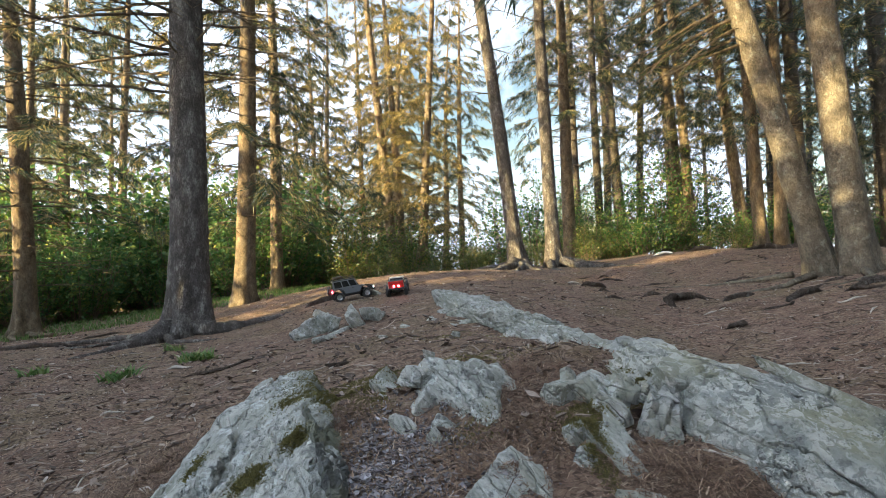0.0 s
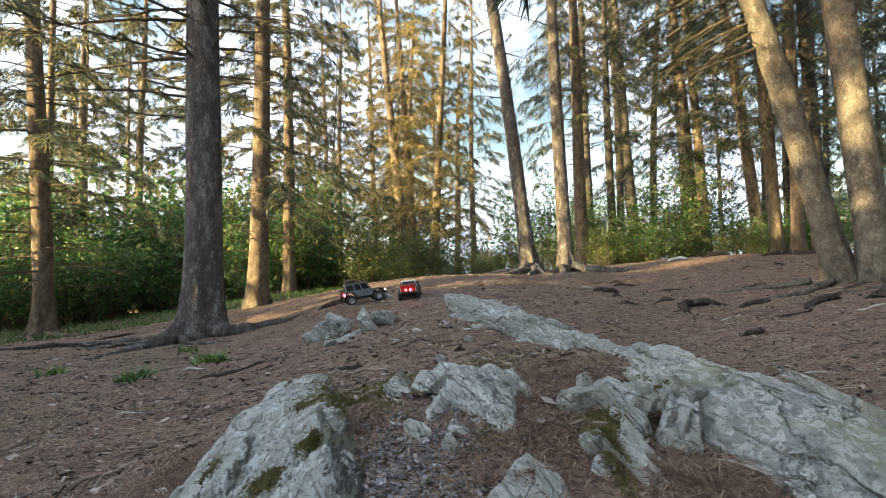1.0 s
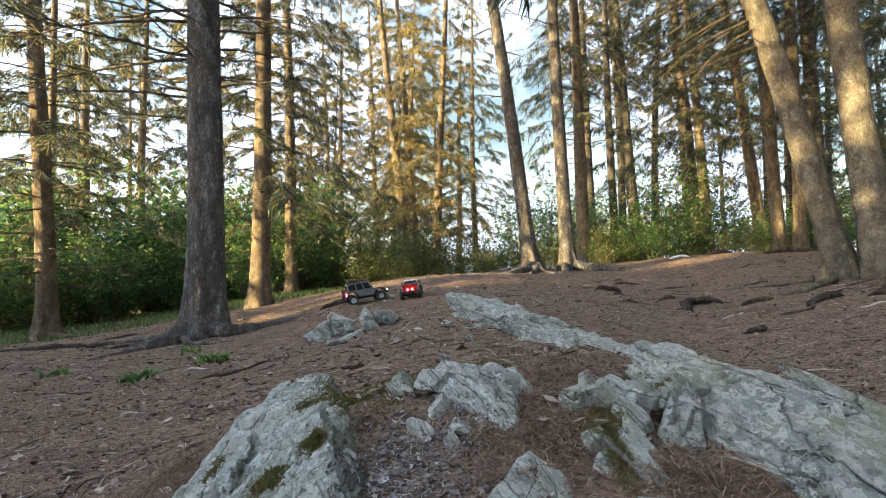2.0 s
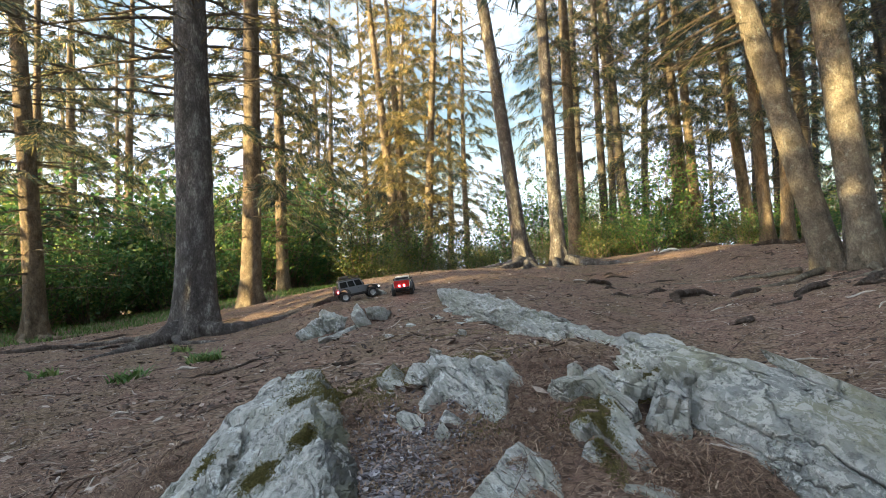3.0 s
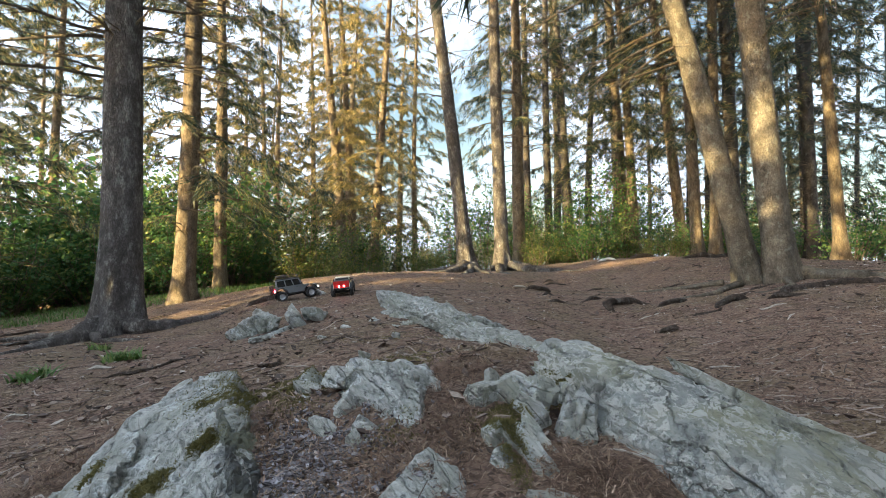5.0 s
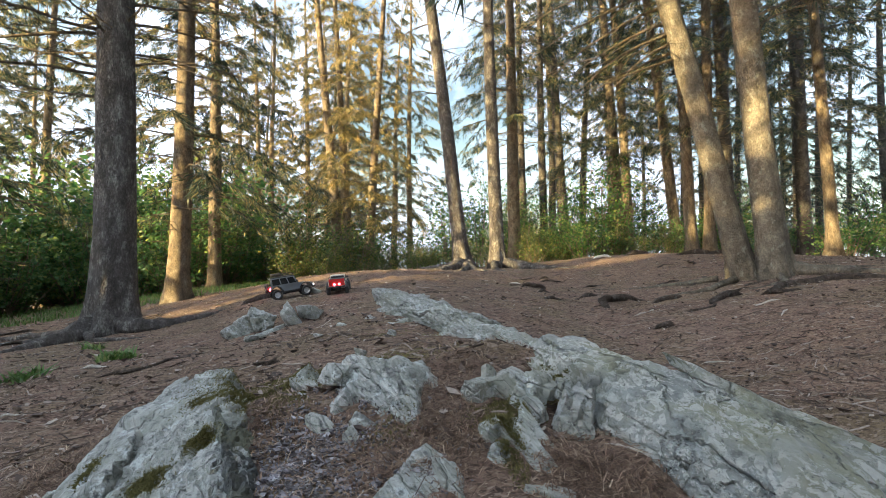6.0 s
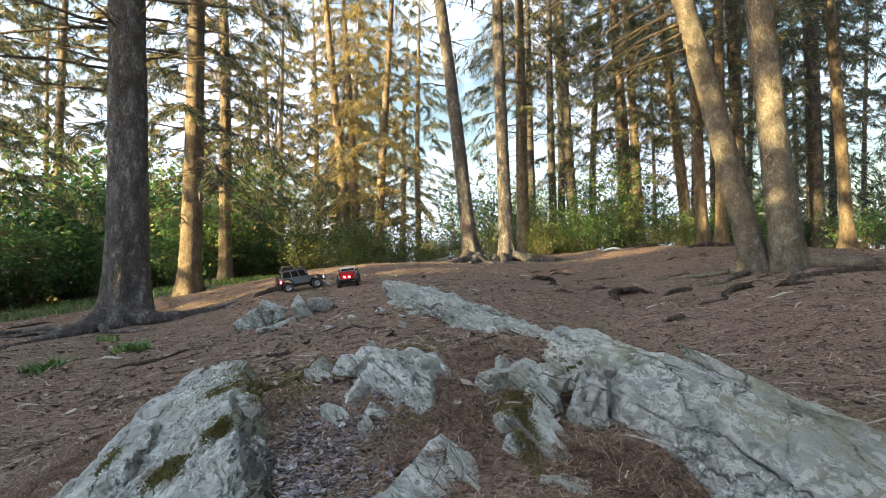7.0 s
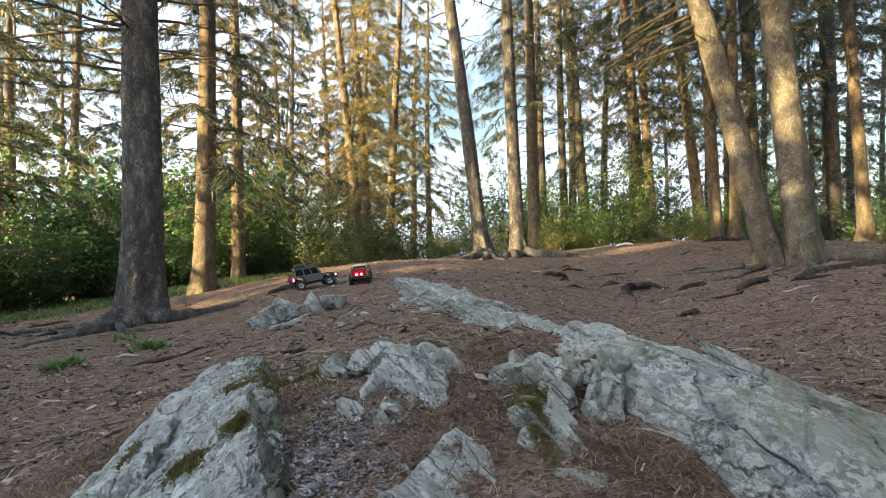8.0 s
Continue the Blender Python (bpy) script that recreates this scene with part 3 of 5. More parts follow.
rock("rock_slab", "big rounded grey-green slab with lichen and long cracks",
     [cut_block((0.98, 1.08, 0.5), 0.4, [((-0.47, -0.5, 0.76), (0.72, 1.15, 0.7)), ((0.02, -0.4, 1), (0.8, 1.2, 0.735)), ((0.3, -0.3, 1), (1.1, 1.2, 0.662)), ((0.6, 1, 0.3), (0.956, 1.285, 0.73)),
                                       ((-0.9, -0.4, 0.12), (0.665, 1.2, 0.68)), ((-0.1, -0.1, 1), (0.7, 1.38, 0.78)), ((0, -1, 0.3), (0.8, 0.6, 0.5)), ((1, 0, 0.3), (1.75, 1.0, 0.45)), ((0.5, 0.3, 1), (1.3, 1.1, 0.58)), ((-0.7, -0.5, 0.5), (0.67, 1.1, 0.63))],
                detail=7, ledges=(STEP, 0.036, 0.024, (0.8, 1.16, 0.74), (0.64, 0.77, 0.0))),
      cut_block((1.02, 0.85, 0.45), 0.3, [((0.2, -0.4, 1), (0.97, 0.97, 0.655)), ((-0.8, 0.45, 0.3), (0.845, 0.95, 0.63)), ((0.3, 1, 0.3), (1.0, 1.05, 0.65)), ((1, 0, 0.3), (1.5, 0.9, 0.45)), ((0, -1, 0.2), (1.0, 0.5, 0.5)), ((-0.5, -0.6, 0.7), (0.86, 0.84, 0.585))], 6),
      cut_block((0.8, 1.62, 0.56), 0.15, [((0.1, -0.15, 1), (0.76, 1.6, 0.72)), ((-0.8, -0.2, 0.6), (0.66, 1.6, 0.7)), ((1, 0.3, 0.5), (0.95, 1.6, 0.66)), ((0, 1, 0.3), (0.8, 1.9, 0.66)), ((0, -1, 0.2), (0.8, 1.36, 0.7))], 5, (STEP, 0.034, 0.02, (0.6, 1.3, 0.7), (0.4, 0.9, 0))),
      ((1.03, 1.235, 0.68), (0.03, 0.19, 0.022), aim(*WAY, -16), 5), ((1.2, 1.13, 0.607), (0.035, 0.18, 0.024), aim(*WAY, -12), 5), ((0.64, 1.35, 0.715), (0.05, 0.05, 0.04), (10, -8, 20), 5), ((1.12, 1.09, 0.62), (0.022, 0.15, 0.018), aim(*WAY, -18), 5)], SLAB, rough=0.85)
rock("rock_ridge", "long low grey rock ridge running up the mound",
     [((0.86, 1.98, 0.56), (0.19, 0.34, 0.1), (0, 18, 8), 5), ((0.84, 2.5, 0.545), (0.16, 0.36, 0.1), (0, 22, 10), 5), ((0.73, 3.1, 0.545), (0.18, 0.4, 0.1), (0, 18, 22), 5),
      ((0.52, 3.75, 0.565), (0.24, 0.36, 0.1), (0, 12, 34), 6), ((0.35, 4.3, 0.61), (0.2, 0.36, 0.1), (0, 8, 25), 6), ((0.15, 4.75, 0.655), (0.18, 0.18, 0.1), (0, 4, 0), 6),
      ((0.03, 4.5, 0.57), (0.07, 0.1, 0.06), (0, -20, 20), 5), ((-0.07, 4.05, 0.53), (0.06, 0.08, 0.06), (0, -25, 20), 5), ((0.12, 4.3, 0.575), (0.07, 0.08, 0.06), (0, -30, 0), 5), ((0.16, 3.8, 0.55), (0.12, 0.1, 0.05), (0, -10, 20), 5), ((0.22, 4.5, 0.655), (0.16, 0.18, 0.1), (0, 5, 20), 6), ((0.2, 4.08, 0.57), (0.1, 0.1, 0.075), (0, -15, 10), 5),
      ((0.38, 4.0, 0.62), (0.13, 0.16, 0.085), (0, 10, 35), 5)], rough=2.0)
rock("rock_outcrop", "low pale humped rock in the bare soil below the model vehicles", [((-1.2, 4.5, 0.405), (0.13, 0.13, 0.085), (0, -28, 10), 5), ((-1.07, 4.56, 0.455), (0.06, 0.1, 0.075), (0, 10, 10), 5), ((-0.97, 4.56, 0.475), (0.05, 0.1, 0.085), (0, 15, 10), 5), ((-1.12, 4.8, 0.48), (0.08, 0.08, 0.07), (0, 0, 30), 5)], rough=1.6)
rock("rock_outcrop", "pale steep rock with a dark end in the bare soil", [((-0.77, 4.5, 0.525), (0.065, 0.11, 0.11), (0, -30, 20), 5), ((-0.63, 4.62, 0.57), (0.11, 0.07, 0.055), (0, 4, 12), 5), ((-0.87, 4.42, 0.43), (0.08, 0.06, 0.03), (0, -15, 0), 5), ((-0.95, 4.17, 0.405), (0.1, 0.08, 0.03), (0, -10, 0), 5)], rough=1.6)
for x, y, r in ((-0.84, 6.35, 0.07), (-1.3, 5.4, 0.06), (-0.28, 3.9, 0.035), (-0.05, 2.55, 0.03), (-0.4, 3.55, 0.025), (0.1, 3.3, 0.03)):
    rock("stone", "small grey stone sunk in the brown soil", [((x, y, lie(x, y) + 0.2 * r), (r, r * 0.7, r * 0.6), (0, 12, 30 * x), 4)], group="loose stones")


# ---- trees ----
def trunk_mesh(r0, height, seed, fine=False, flare=0.9, lobes=5):
    rnd = random.Random(seed)
    sides = 44 if fine else 12
    zs = [-0.35]
    while zs[-1] < height:
        zs.append(zs[-1] + (0.06 if fine and zs[-1] < 4.5 else 0.28 if zs[-1] < 7 else 0.6))
    ph = rnd.uniform(0, 6.28)
    verts, faces = [], []
    for z in zs:
        up = max(z, 0.0)
        k = max(0.04, 1 - up / height) ** 0.75
        sweep = 0.35 * r0
        cx, cy = sweep * math.sin(up * 0.45 + ph) - sweep * math.sin(ph), sweep * math.sin(up * 0.37 + 2 * ph) - sweep * math.sin(2 * ph)
        for i in range(sides):
            a = 2 * math.pi * i / sides
            foot = math.exp(-up / ((1.7 if fine else 1.25) * r0)) * flare
            r = r0 * (k + foot * (0.55 + 0.45 * math.cos(lobes * a + ph) + 0.25 * math.cos(2 * a + ph)))
            q = Vector((math.cos(a) * r0 * 9, math.sin(a) * r0 * 9, z * 2.2)) + Vector((seed, 0, 0))
            r *= 1 + 0.05 * noise.noise(q * 0.8) + (0.03 * noise.noise(q * 3.5) + 0.022 * noise.noise(q * 8) if fine else 0)
            verts.append((cx + r * math.cos(a), cy + r * math.sin(a), z))
    for j in range(len(zs) - 1):
        for i in range(sides):
            faces.append((j * sides + i, j * sides + (i + 1) % sides, (j + 1) * sides + (i + 1) % sides, (j + 1) * sides + i))
    faces.append(tuple((len(zs) - 1) * sides + i for i in range(sides)))
    return raw_mesh("trunk", verts, faces)


def limb_path(rnd, z, length, az, droop, r0=0.022, steps=6, rise=0.1):
    out = []
    turn = rnd.uniform(-0.25, 0.25)
    for i in range(steps + 1):
        t = i / steps
        a = az + turn * t
        jig = 0.02 * length
        out.append(((math.cos(a) * length * t + rnd.uniform(-jig, jig), math.sin(a) * length * t + rnd.uniform(-jig, jig),
                     z + rise * length * t - droop * length * t * t), max(0.003, r0 * (1 - 0.85 * t))))
    return out


def crown_meshes(seed, z0, height, reach, limbs, twigs, sprays, dead_from, big=1.0):
    """The needle sprays of one crown, and its live and dead limbs."""
    rnd = random.Random(seed)
    gv, gf, wood = [], [], []
    for n in range(limbs):
        t = ((n + rnd.random()) / limbs) ** 1.15
        z = z0 + t * (height - z0)
        length = reach * (1 - t) ** 0.65 * rnd.uniform(0.5, 1.1) + 0.25
        az = n * 2.4 + rnd.uniform(-0.5, 0.5)
        path = limb_path(rnd, z, length, az, rnd.uniform(0.2, 0.42), 0.02 * (1 - 0.6 * t), 4, rnd.uniform(-0.05, 0.2))
        wood.append(path)
        thin = rnd.random() < 0.2 or (z > 10 and big == 1.0)
        for k in range(3 if thin else twigs):
            s = rnd.uniform(0.3, 1.0)
            i = min(int(s * 4), 3)
            p0, p1 = Vector(path[i][0]), Vector(path[i + 1][0])
            base = p0.lerp(p1, s * 4 - i)
            along = (p1 - p0).normalized()
            side = Vector((-along.y, along.x, 0)) * (1 if k % 2 else -1)
            d = (along * rnd.uniform(0.3, 0.9) + side * rnd.uniform(0.4, 1) + Vector((0, 0, rnd.uniform(-0.55, 0.05)))).normalized()
            tl = rnd.uniform(0.2, 0.46) * min(1, 0.55 + 0.2 * length)
            for q in range(sprays):
                f = (q + rnd.random()) / sprays
                p = base + d * tl * f + Vector((rnd.gauss(0, 0.03), rnd.gauss(0, 0.03), -0.25 * f * f * tl + rnd.gauss(0, 0.02)))
                e = (d + Vector((rnd.gauss(0, 0.4), rnd.gauss(0, 0.4), rnd.gauss(-0.35, 0.3)))).normalized()
                w = e.cross(Vector((rnd.gauss(0, 1), rnd.gauss(0, 1), rnd.gauss(0, 1)))).normalized() * rnd.uniform(0.0055, 0.013) * big
                ln = rnd.uniform(0.07, 0.19) * big
                b = len(gv)
                gv += [tuple(p + w), tuple(p - w), tuple(p + e * ln)]
                gf.append((b, b + 1, b + 2))
    z = dead_from
    while z < z0 + 2.0:
        az = rnd.uniform(0, 6.28)
        length = rnd.uniform(0.3, 1.5)
        path = limb_path(rnd, z, length, az, rnd.uniform(0.0, 0.35), 0.013, 5, rnd.uniform(-0.15, 0.2))
        wood.append(path)
        for _ in range(rnd.randint(1, 5)):
            i = rnd.randint(1, 4)
            p = Vector(path[i][0])
            a2 = az + rnd.choice((-1, 1)) * rnd.uniform(0.5, 1.2)
            l2 = rnd.uniform(0.12, 0.45)
            wood.append([(tuple(p), 0.006), (tuple(p + Vector((math.cos(a2), math.sin(a2), rnd.uniform(-0.4, 0.1))) * l2 * 0.5), 0.0045),
                         (tuple(p + Vector((math.cos(a2 + 0.2), math.sin(a2 + 0.2), rnd.uniform(-0.6, 0.1))) * l2), 0.002)])
        z += rnd.uniform(0.06, 0.22) * big * big
    return raw_mesh("crown", gv, gf), raw_mesh("branchwork", *tubes(wood, 3))


CROWNS = [crown_meshes(11, 2.3, 15, 2.3, 82, 14, 30, 1.0), crown_meshes(23, 3.2, 16, 2.1, 78, 14, 26, 1.3),
          crown_meshes(37, 1.8, 14, 2.6, 86, 14, 30, 0.8), crown_meshes(53, 4.2, 17, 2.4, 72, 14, 26, 2.2),
          crown_meshes(61, 1.6, 15, 2.4, 58, 14, 22, 1.4, 1.45), crown_meshes(67, 2.4, 16, 2.2, 54, 14, 22, 1.6, 1.45), crown_meshes(71, 1.2, 14, 2.6, 58, 14, 22, 1.0, 1.45),
          crown_meshes(73, 1.0, 16, 2.6, 85, 7, 16, 1.0, 1.6), crown_meshes(79, 1.0, 12, 1.7, 34, 14, 34, 0.8, 2.6), crown_meshes(83, 1.6, 16, 2.7, 110, 10, 20, 1.2, 2.4), crown_meshes(89, 6.6, 19, 2.9, 95, 8, 17, 3.0, 1.45)]
TRUNKS = [(trunk_mesh(0.16, h, 5 + i), 0.16) for i, h in enumerate((15, 16, 14, 17, 15, 16, 14, 16, 13, 17, 19))]
for me, material in [(c[0], NEEDLE) for c in CROWNS] + [(c[1], TWIG) for c in CROWNS] + [(t[0], BARK_FAR) for t in TRUNKS]:
    me.materials.append(material)
    me.polygons.foreach_set("use_smooth", [material is not NEEDLE] * len(me.polygons))


def tree_empty(name, x, y, lean_x, lean_y, spin):
    e = new(name)
    e.matrix_world = Matrix.Translation((x, y, lie(x, y))) @ Euler((math.atan(-lean_y), math.atan(lean_x), 0)).to_matrix().to_4x4() @ pose(0, 0, 0, 0, 0, spin)
    return e


LIT = "sunlit spruce trunk with dead twigs and thin golden crown"
DIM = "dark shaded spruce trunk with dense needles above"


def spruce(x, y, diameter, lean_x=0.0, lean_y=0.0, kind=0, spin=0.0, scale=1.0, label="", group="forest spruces", needles=None):
    e = tree_empty("spruce_tree", x, y, lean_x, lean_y, spin)
    e.empty_display_size = 0.3
    t = part_mesh("trunk", TRUNKS[kind][0], BARK_FAR, e)
    # these trunks take the bark that carries shade in its colour
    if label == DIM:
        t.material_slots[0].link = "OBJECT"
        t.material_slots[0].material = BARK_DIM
    k = diameter / 2 / TRUNKS[kind][1] * 1.12
    t.scale = (k, k, scale)
    c = part_mesh("crown", CROWNS[kind][0], NEEDLE, e)
    if needles:
        c.material_slots[0].link = "OBJECT"
        c.material_slots[0].material = needles
    w = part_mesh("branchwork", CROWNS[kind][1], TWIG, e)
    c.scale = w.scale = (scale, scale, scale)
    tagged(c, kind="stuff"), tagged(w, kind="stuff")
    return tagged(e, label or "tall slender spruce with dead lower twigs and thin crown", "tree", group)


def near_spruce(x, y, diameter, height, lean_x, kind, seed, label, dead, material=BARK, lean_y=0.0, roots=(), crown_lift=0.0, flare=0.8, bushy=4.5):
    """A tree close to the camera: its own fine trunk, single dead branches and surface roots."""
    e = tree_empty("spruce_tree", x, y, lean_x, lean_y, 0)
    part_mesh("trunk", trunk_mesh(diameter / 2, height, seed, True, flare), material, e)
    c = part_mesh("crown", CROWNS[kind][0], NEEDLE, e)
    w = part_mesh("branchwork", CROWNS[kind][1], TWIG, e)
    c.location.z = w.location.z = crown_lift
    tagged(c, kind="stuff"), tagged(w, kind="stuff")
    rnd = random.Random(seed)
    for z, az, length, rise in dead:
        path = limb_path(rnd, z, length, radians(az), rnd.uniform(0.05, 0.3), (0.012 + 0.004 * length) * (1 if bushy > 3 else 1.25), 9, rise)
        wood = [path]
        for k in range(int(bushy * length)):
            i = rnd.randint(2, 8)
            p, a2 = Vector(path[i][0]), radians(az) + rnd.choice((-1, 1)) * rnd.uniform(0.4, 1.1)
            l2 = rnd.uniform(0.2, 0.7)
            mid = p + Vector((math.cos(a2), math.sin(a2), rnd.uniform(-0.3, 0.2))) * l2 * 0.5
            end = mid + Vector((math.cos(a2 + 0.3), math.sin(a2 + 0.3), rnd.uniform(-0.6, 0.1))) * l2 * 0.5
            wood.append([(tuple(p), 0.007), (tuple(mid), 0.0055), (tuple(end), 0.002)])
        part_mesh("branch", raw_mesh("branch", *tubes(wood, 5)), TWIG, e)
    inv = e.matrix_world.inverted()
    for r0, pts in roots:
        pts = [Vector(p) for p in pts]
        fine = []
        for i in range(len(pts) - 1):
            for s in range(6):
                fine.append(pts[i].lerp(pts[i + 1], s / 6))
        fine.append(pts[-1])
        path = []
        for i, p in enumerate(fine):
            t = i / (len(fine) - 1)
            r = r0 * (1 - 0.88 * t)
            px, py = p.x + 0.13 * noise.noise(Vector((p.x * 3, p.y * 3, seed))) * min(1, 2 * t), p.y + 0.13 * noise.noise(Vector((p.y * 3, p.x * 3, seed))) * min(1, 2 * t)
            path.append((tuple(inv @ Vector((px, py, lie(px, py) + r * (0.45 - 0.9 * t) + (1 - t) ** 3 * r0 * 0.5))), r))
        part_mesh("root", raw_mesh("root", *tubes([path], 12, 0.35)), material, e)
    return tagged(e, label, "tree", "forest spruces")


near_spruce(-3.0, 6.05, 0.435, 17, 0.002, 3, 3, "stout grey-barked spruce with flaring roots and bare dead branches",
            [(2.9, 190, 1.6, 0.25), (3.1, 165, 2.2, 0.2), (3.3, 205, 2.6, 0.15), (3.5, 20, 1.4, 0.1), (3.6, 150, 2.0, 0.1), (3.75, 230, 2.3, 0.1),
             (3.3, 330, 0.5, 0.3), (3.85, 340, 1.6, 0.0), (3.2, 250, 1.5, 0.3), (4.0, 180, 2.4, 0.0), (2.7, 10, 0.35, 0.3), (3.9, 280, 1.4, 0.1), (4.1, 60, 1.8, 0), (2.6, 200, 1.3, 0.05), (2.85, 220, 2.0, 0.0), (3.0, 350, 1.2, 0.15), (3.45, 310, 1.3, 0.1), (3.15, 20, 1.6, 0.1), (3.7, 0, 1.8, 0.05), (2.35, 185, 0.9, -0.1), (3.35, 185, 2.8, 0.0), (3.8, 200, 2.8, -0.05)],
            roots=[(0.14, [(-3.1, 5.95, 0), (-3.2, 5.55, 0), (-3.3, 5.15, 0), (-3.45, 4.75, 0)]), (0.12, [(-2.88, 5.95, 0), (-2.6, 5.8, 0), (-2.3, 5.95, 0), (-2.05, 6.25, 0), (-1.75, 6.55, 0)]),
                   (0.05, [(-3.0, 5.6, 0), (-2.8, 5.3, 0), (-2.55, 5.35, 0), (-2.3, 5.3, 0)]), (0.06, [(-3.2, 6.1, 0), (-3.9, 6.2, 0), (-4.8, 6.2, 0), (-5.6, 6.5, 0)]), (0.045, [(-3.15, 6.0, 0), (-3.6, 5.7, 0), (-4.2, 5.65, 0), (-4.7, 5.3, 0)])], crown_lift=0.8, flare=0.95)
near_spruce(4.27, 5.72, 0.28, 16, -0.305, 9, 8, "leaning spruce with mottled grey bark and broken stubs",
            [(2.75, 186, 1.3, -0.05), (2.85, 172, 1.1, -0.1), (2.95, 200, 1.2, -0.12), (3.05, 182, 1.55, -0.02), (3.1, 176, 0.9, -0.15), (3.2, 194, 1.4, -0.1), (3.4, 170, 1.5, -0.05), (3.6, 180, 1.9, -0.1), (1.35, 10, 0.3, 0.3), (2.1, 20, 0.35, 0.2), (3.9, 185, 2.0, -0.1), (3.8, 215, 1.2, 0.0)], BARK_MOSSY,
            roots=[(0.045, [(4.0, 5.5, 0), (3.6, 5.35, 0), (3.2, 5.4, 0), (2.9, 5.3, 0)]), (0.04, [(4.05, 5.9, 0), (3.7, 6.3, 0), (3.3, 6.6, 0), (2.9, 7.1, 0)])], crown_lift=3.4, flare=0.45, bushy=2.9)
near_spruce(4.46, 5.45, 0.32, 17, -0.1, 9, 12, "thick pale-barked spruce grown beside a leaning one",
            [(2.75, 250, 0.35, 0.4), (3.0, 330, 1.0, 0.35), (3.2, 10, 1.2, 0.2), (2.9, 300, 0.5, 0.2), (3.4, 200, 1.4, 0.2), (3.7, 280, 1.5, 0.1), (3.6, 30, 1.6, 0.1), (4.0, 180, 2, 0)], BARK_MOSSY,
            roots=[(0.1, [(4.48, 5.42, 0), (4.85, 5.2, 0), (5.3, 5.05, 0), (5.7, 4.7, 0)]), (0.08, [(4.45, 5.48, 0), (4.95, 5.68, 0), (5.5, 5.6, 0), (6.0, 5.7, 0)]),
                   (0.04, [(4.35, 5.25, 0), (4.2, 5.0, 0), (3.9, 4.9, 0), (3.6, 4.95, 0)])], crown_lift=3.2, flare=0.6, bushy=2.4)
near_spruce(-7.35, 9.0, 0.34, 16, -0.05, 0, 21, "spruce with many bare drooping side branches lit by the sun",
            [(0.9 + 0.14 * i, (i * 137) % 360, 1.2 + 1.0 * ((i * 7) % 5) / 4, 0.05) for i in range(27)], BARK_FAR,
            roots=[(0.06, [(-7.2, 8.85, 0), (-6.6, 8.6, 0), (-6.0, 8.7, 0), (-5.2, 8.5, 0)]), (0.08, [(-7.4, 8.8, 0), (-7.0, 8.3, 0), (-6.6, 8.0, 0)])], flare=1.1)
near_spruce(1.42, 9.75, 0.29, 15, -0.15, 9, 31, "slim leaning spruce with spreading surface roots", [(3.4, 200, 0.8, 0.2), (4.3, 30, 1.0, 0.1), (3.8, 300, 0.7, 0.1), (4.8, 160, 1.2, 0), (2.9, 20, .4, .2)],
            roots=[(0.11, [(1.35, 9.5, 0), (1.15, 9.1, 0), (0.85, 8.85, 0), (0.5, 8.7, 0)]), (0.095, [(1.5, 9.5, 0), (1.55, 9.1, 0), (1.75, 8.7, 0)]), (0.095, [(1.3, 9.75, 0), (0.8, 9.55, 0), (0.3, 9.5, 0)]), (0.08, [(1.45, 9.4, 0), (1.35, 8.9, 0), (1.2, 8.5, 0)])], crown_lift=5.4, flare=0.9)
near_spruce(2.1, 9.7, 0.27, 15, -0.04, 9, 41, "slim spruce with sunlit patches on its bark", [(2.6 + 0.3 * i, (i * 131) % 360, 0.5 + 0.25 * (i % 4), 0.1) for i in range(11)],
            roots=[(0.1, [(2.2, 9.5, 0), (2.5, 9.2, 0), (3.0, 9.1, 0), (3.5, 8.9, 0)]), (0.08, [(2.0, 9.45, 0), (1.9, 9.0, 0), (2.1, 8.6, 0)]), (0.1, [(2.3, 9.8, 0), (2.7, 9.75, 0), (3.1, 9.6, 0)])], crown_lift=5.2, flare=0.9)

